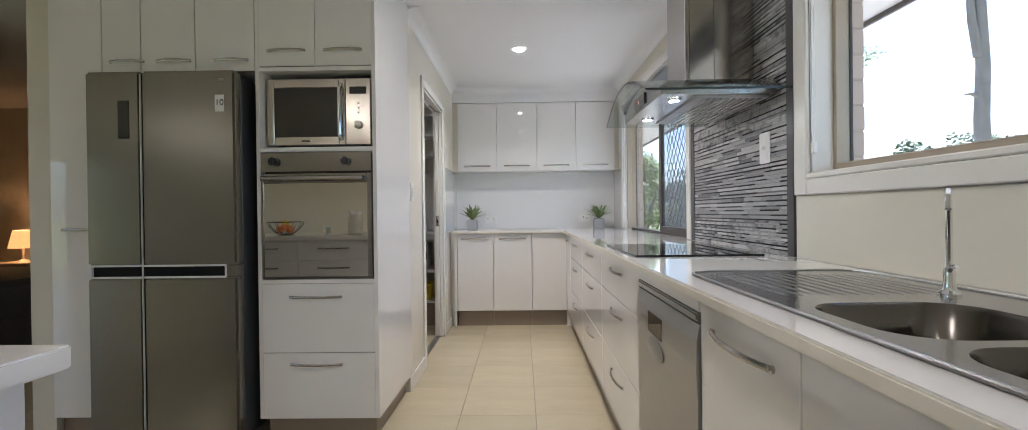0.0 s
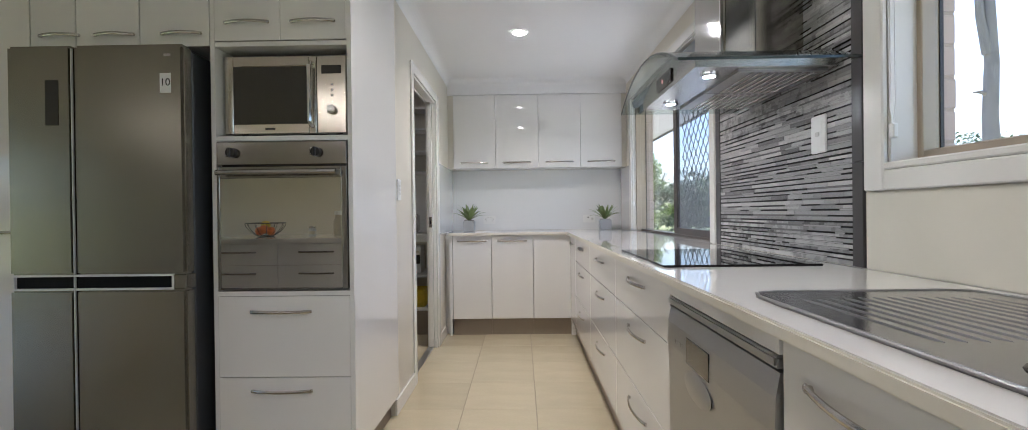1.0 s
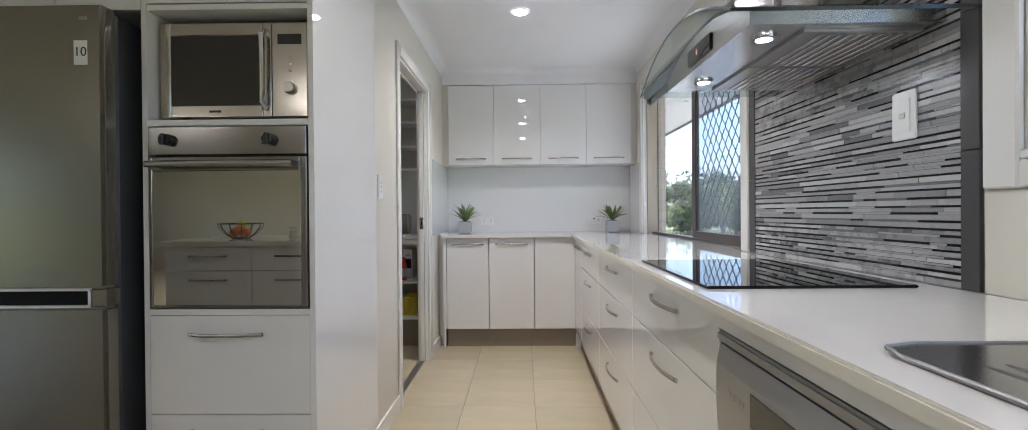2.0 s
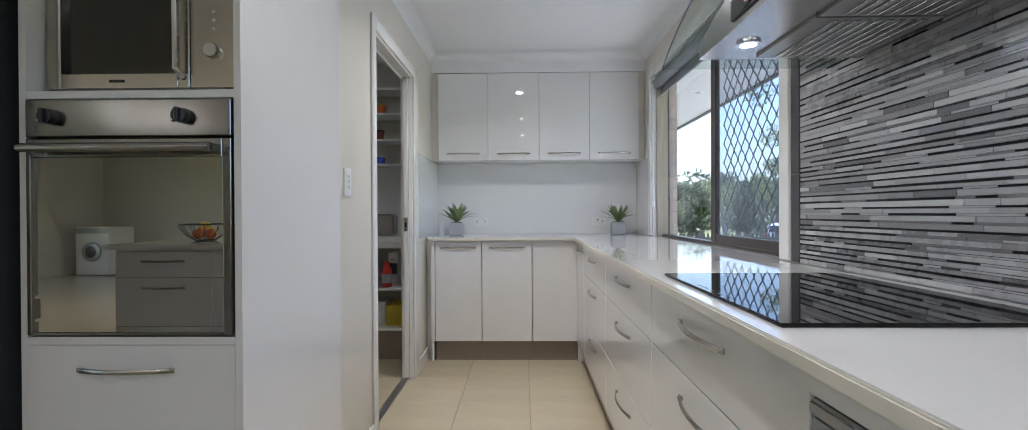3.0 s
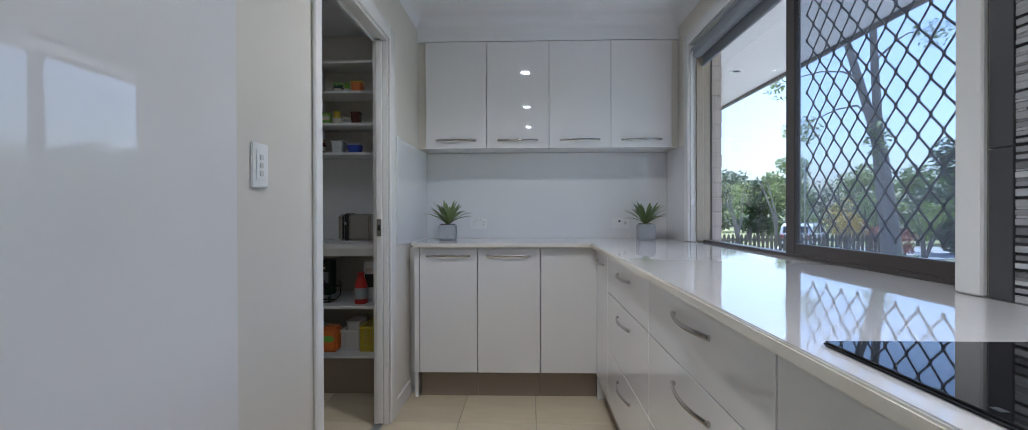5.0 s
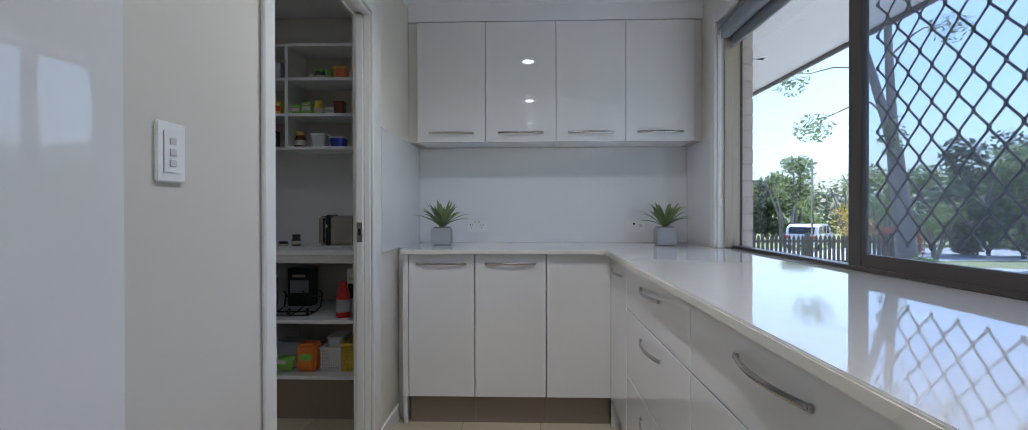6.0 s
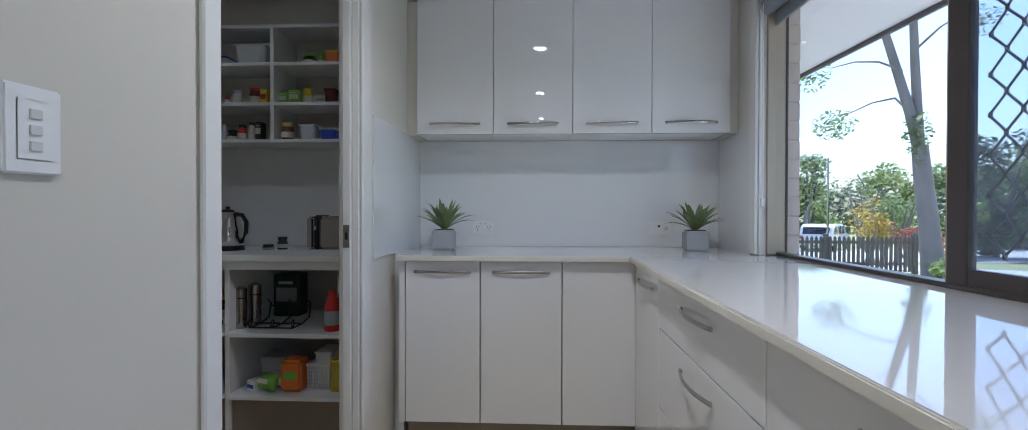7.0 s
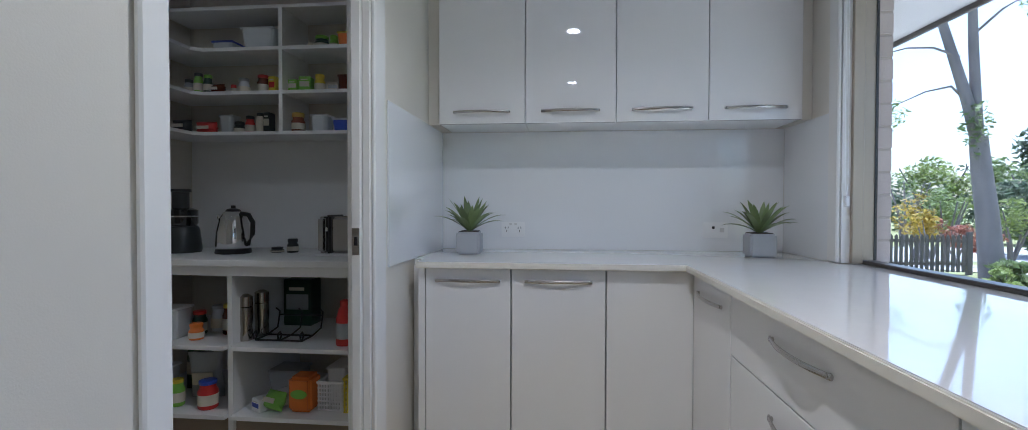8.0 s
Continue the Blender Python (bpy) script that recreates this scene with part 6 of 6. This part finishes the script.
g2x, g2y = 17.0, 20.3
g2z = ground_z(g2x, g2y)
gum2 = thing("gum_tree", (g2x, g2y, g2z), "tall straight smooth-barked gum tree with a snapped side stub", "tree")
part("trunk", limb([(g2x + 0.05, g2y, g2z - 0.1), (g2x, g2y, g2z + 1.5), (g2x + 0.06, g2y, g2z + 3.2), (g2x - 0.02, g2y, g2z + 5.0), (g2x + 0.05, g2y, g2z + 7.0), (g2x - 0.08, g2y, g2z + 9.5), (g2x - 0.2, g2y, g2z + 13.0)], 0.31, 0.17, 16), BARK, gum2)
part("branch_stub", limb([(g2x - 0.1, g2y, g2z + 5.85), (g2x - 0.38, g2y, g2z + 5.95), (g2x - 0.62, g2y, g2z + 5.93)], 0.10, 0.03, 8), BARK, gum2)
part("stem", limb([(g2x - 0.10, g2y, g2z + 7.3), (g2x - 0.35, g2y, g2z + 8.6), (g2x - 0.5, g2y, g2z + 10.5), (g2x - 1.2, g2y, g2z + 13.0)], 0.17, 0.06, 10), BARK, gum2)
rnd = random.Random(9)
part("crown", leaf_cloud(rnd, [((g2x + rnd.uniform(-2.4, 2.4), g2y + rnd.uniform(-2, 2), g2z + rnd.uniform(12.0, 15.5)), (1.1, 1.1, 0.7)) for _ in range(9)], 2600, 0.09), FOL[0], gum2, "sparse high leafy crown")


rt = random.Random(11)
for k in range(20):
    xk = 10 + k * 3.4 + rt.uniform(-1.2, 1.2)
    yk = 42 - k * 0.9 + rt.uniform(-2.5, 2.5)
    hk = rt.uniform(6.2, 8.4) * (0.84 if k < 6 else 1) + (1.0 if k > 9 else 0)
    bush("street_tree", xk, yk, rt.uniform(5.5, 8), 5.5, hk, (0, 1, 1, 0, 2)[k % 5], 40 + k, 3800, 0.17, "leafy green tree across the street", "tree", 0.12)
for k in range(10):
    xk = 23 + k * 3.6
    bush("street_tree", xk, 27.5 - k * 1.5, 5.5, 5, rt.uniform(5.8, 7.6) * (0.66 if k < 3 else 1), 0 if k < 3 else 1, 80 + k, 3600, 0.15, "dark leafy tree beyond the lawn", "tree", 0.08)
bush("street_tree", 21.2, 28.4, 5.0, 4.5, 6.0, 1, 95, 4200, 0.14, "dark leafy tree beyond the lawn", "tree", 0.08)
woods = leaf_cloud(rt, [((14 + k * 6.0, 58 - k * 1.5, 1.6 + 0.8 * math.sin(k * 1.7)), (5.5, 3.0, 3.4)) for k in range(16)], 15000, 0.34)
solid("far_woods", woods, FOL[1], "dense dark green far woods behind the street", "woods", "stuff")
for k, (xk, yk, wk, hk, fk) in enumerate(((12.3, 22.6, 1.7, 2.1, 3), (13.4, 23.0, 1.7, 1.7, 4), (14.1, 22.6, 1.2, 1.4, 4), (15.6, 23.4, 1.9, 2.6, 2), (13.0, 24.4, 2.2, 2.9, 3), (14.2, 24.6, 2.2, 3.1, 0), (12.6, 33.5, 3.6, 4.6, 2), (15.5, 34.5, 4.0, 5.2, 2), (18.5, 33.5, 3.6, 4.6, 0), (8.25, 14.5, 0.9, 0.62, 0), (7.9, 14.2, 0.6, 0.42, 2), (6.6, 8.2, 1.0, 0.75, 2), (6.1, 7.0, 1.0, 0.6, 2))):
    bush("garden_shrub", xk, yk, wk, wk, hk, fk, 120 + k, 700, 0.07, ("green", "dark green", "light green", "yellow-leaved", "red-leaved")[fk] + " garden shrub in the front yard", "shrub", 0.42 if hk > 1 else 0.05)

# street lamp pole and parked car
sp = thing("street_pole", (12.6, 26.5, ground_z(12, 26.5)), "thin grey street pole", "pole")
part("pole", limb([(12.6, 26.5, ground_z(12, 26.5)), (12.6, 26.5, 1.5), (12.6, 26.5, 3.4)], 0.05, 0.035, 10), NICKEL, sp)

CARW = mat("white_car_paint", (0.78, 0.79, 0.80), 0.12, 0, 0.02, 4, coat=0.6)
cx, cy = 15.7, 32.3
cz = ground_z(cx, cy) + 0.03
car = thing("parked_car", (cx, cy, cz), "small white hatchback parked on the street", "car")
prof = [(-2.2, 0.35), (-2.25, 0.75), (-2.1, 0.98), (-1.85, 1.45), (-1.5, 1.60), (0.5, 1.62), (0.95, 1.45), (1.35, 1.05), (2.05, 0.92), (2.2, 0.70), (2.2, 0.35)]
bm = prism([(cx + a, cz + b) for a, b in prof], "y", cy - 0.88, cy + 0.88)
bmesh.ops.bevel(bm, geom=bm.edges[:], offset=0.06, segments=2, affect="EDGES", clamp_overlap=True)
part("body", bm, CARW, car)
for a, b in ((-1.75, -0.85), (-0.78, 0.10), (0.17, 1.05)):
    for s in (-1, 1):
        yy = cy + s * 0.885
        part("side_window", prism([(cx + a + 0.05, cz + 1.02), (cx + b - 0.02, cz + 1.02), (cx + min(b, 0.75) - 0.05, cz + 1.48), (cx + a + 0.15, cz + 1.48)], "y", min(yy, yy - s * 0.02), max(yy, yy - s * 0.02)), BLACKGLASS, car)
part("rear_window", prism([(cx - 2.125, cz + 1.03), (cx - 1.91, cz + 1.43), (cx - 1.87, cz + 1.43), (cx - 2.085, cz + 1.03)], "y", cy - 0.70, cy + 0.70), BLACKGLASS, car)
for s in (-1, 1):
    part("tail_light", box(cx - 2.26, cx - 2.20, cy + s * 0.74 - 0.09, cy + s * 0.74 + 0.09, cz + 0.74, cz + 0.93, 0.01), C_RED, car, "red tail light")
for a in (-1.4, 1.4):
    for s in (-1, 1):
        wl = part("wheel", turned(lathe([(0.20, -0.1), (0.32, -0.1), (0.34, -0.06), (0.34, 0.06), (0.32, 0.1), (0.20, 0.1)], (0, 0, 0), 24), Matrix.Translation((cx + a, cy + s * 0.82, cz + 0.34)) @ Matrix.Rotation(math.pi / 2, 4, "X")), BLACK, car)
        part("rim", turned(lathe([(0.20, -0.08), (0.205, 0.0), (0.20, 0.08)], (0, 0, 0), 20), Matrix.Translation((cx + a, cy + s * 0.82, cz + 0.34)) @ Matrix.Rotation(math.pi / 2, 4, "X")), SILVER, wl)

car.rotation_euler, car.scale = (0, 0, radians(48)), (0.87, 0.87, 0.87)

# ---- bricks beside the openings ----
bk = mesh_of("brick", box(-0.030, 0.030, -0.0575, 0.0575, -0.0395, 0.0395, 0.003), BRICK)
skin = bpy.data.objects["wall_brick_skin"]
for yb in (SW[1] + 0.0625, BW[1] + 0.0625):
    zb = -0.35
    k = 0
    while zb < 2.2:
        ob = new("brick", bk)
        ob.parent = skin
        ob.location = (XR + 0.157 + 0.001 * ((k * 7) % 3), yb + 0.0005 * ((k * 5) % 4), zb)
        zb += 0.086
        k += 1

# ---- mosaic ----
MY0, MY1, MZT = 3.505, 4.475, CEIL - 0.002
mos = solid("splashback_mosaic", box(XR - 0.004, XR - 0.0005, MY0 - 0.045, MY1 + 0.055, BENCH + 0.001, MZT), MOSGROUT, "grey linear mosaic splashback behind the cooktop", "splashback", "structure")
for yy0, yy1 in ((MY0 - 0.047, MY0 - 0.002), (MY1 + 0.002, MY1 + 0.053)):
    z = BENCH + 0.002
    for zz in (1.20, 1.50, 1.80, 2.10, MZT):
        part("border_tile", box(XR - 0.013, XR - 0.0035, yy0, yy1, z, zz - 0.002, 0.001), CHARCOAL, mos, "charcoal border tile")
        z = zz
units = [mesh_of("mosaic_strip", box(-0.0045, 0.0045, -0.5, 0.5, -0.5, 0.5), m) for m in (MOSAIC_THIN, MOSAIC)]
rm = random.Random(21)
rests = [[], []]
z = BENCH + 0.002
count = wide = 0
while z < MZT - 0.006:
    wide = 1 - wide if rm.random() < 0.85 else 1
    h = rm.choice((0.009, 0.011, 0.013, 0.0145)) if wide else rm.choice((0.0048, 0.0055, 0.0062))
    h = min(h, MZT - z)
    y = MY0
    while y < MY1 - 0.004:
        ln = rm.choice((0.08, 0.12, 0.16, 0.22, 0.30) if wide else (0.05, 0.08, 0.11, 0.15, 0.20))
        if y == MY0:
            ln *= rm.uniform(0.3, 1.0)
        ln = min(ln, MY1 - y)
        if MY1 - y - ln < 0.02:
            ln = MY1 - y
        dx = XR - 0.0055 - rm.choice((0, 0.0006, 0.0012))
        if 1.02 < z < 1.50 and count < 320:
            ob = new("mosaic_strip", units[wide])
            ob.parent = mos
            ob.location, ob.scale = (dx, y + ln / 2, z + h / 2), (1, ln - 0.0014, h - 0.0012)
            count += 1
        else:
            rests[wide].append((dx - 0.0045, dx + 0.0045, y + 0.0007, y + ln - 0.0007, z + 0.0006, z + h - 0.0006))
        y += ln
    z += h


def many_boxes(boxes):
    v, f = [], []
    for x0, x1, y0, y1, z0, z1 in boxes:
        k = len(v)
        v += [(x0, y0, z0), (x1, y0, z0), (x1, y1, z0), (x0, y1, z0), (x0, y0, z1), (x1, y0, z1), (x1, y1, z1), (x0, y1, z1)]
        f += [(k, k + 3, k + 2, k + 1), (k + 4, k + 5, k + 6, k + 7), (k, k + 1, k + 5, k + 4), (k + 1, k + 2, k + 6, k + 5), (k + 2, k + 3, k + 7, k + 6), (k + 3, k, k + 4, k + 7)]
    me = bpy.data.meshes.new("pieces")
    me.from_pydata(v, [], f)
    return me


for boxes, m in zip(rests, (MOSAIC_THIN_REST, MOSAIC_REST)):
    me = many_boxes(boxes)
    me.materials.append(m)
    ob = new("mosaic_field", me)
    ob.parent = mos
    tagged(ob, kind="stuff")

# ---- floor tiles ----
TP, TL = 0.396, 0.430
tile = mesh_of("floor_tile", box(-TP / 2 + 0.0016, TP / 2 - 0.0016, -TL / 2 + 0.0007, TL / 2 - 0.0007, -0.012, 0.0, 0.0012), TILE)
rest = []
i0, i1 = int((FARL + 0.28) / TP) - 1, 4
for i in range(i0, i1):
    for j in range(-19, 7):
        xc, yc = -0.0465 + i * TP, 4.515 + j * TL
        if xc + TP / 2 > XR or yc + TL / 2 > YB + 0.3:
            continue
        if -2.6 < xc < 0.8 and yc > 0.9:
            ob = new("floor_tile", tile)
            ob.parent = floor
            ob.location = (xc, yc, 0)
        else:
            rest.append((xc - TP / 2 + 0.0016, xc + TP / 2 - 0.0016, yc - TL / 2 + 0.0007, yc + TL / 2 - 0.0007, -0.012, 0.0))
me = many_boxes(rest)
me.materials.append(TILE_REST)
ob = new("floor_tile_field", me)
ob.parent = floor
tagged(ob, kind="stuff")
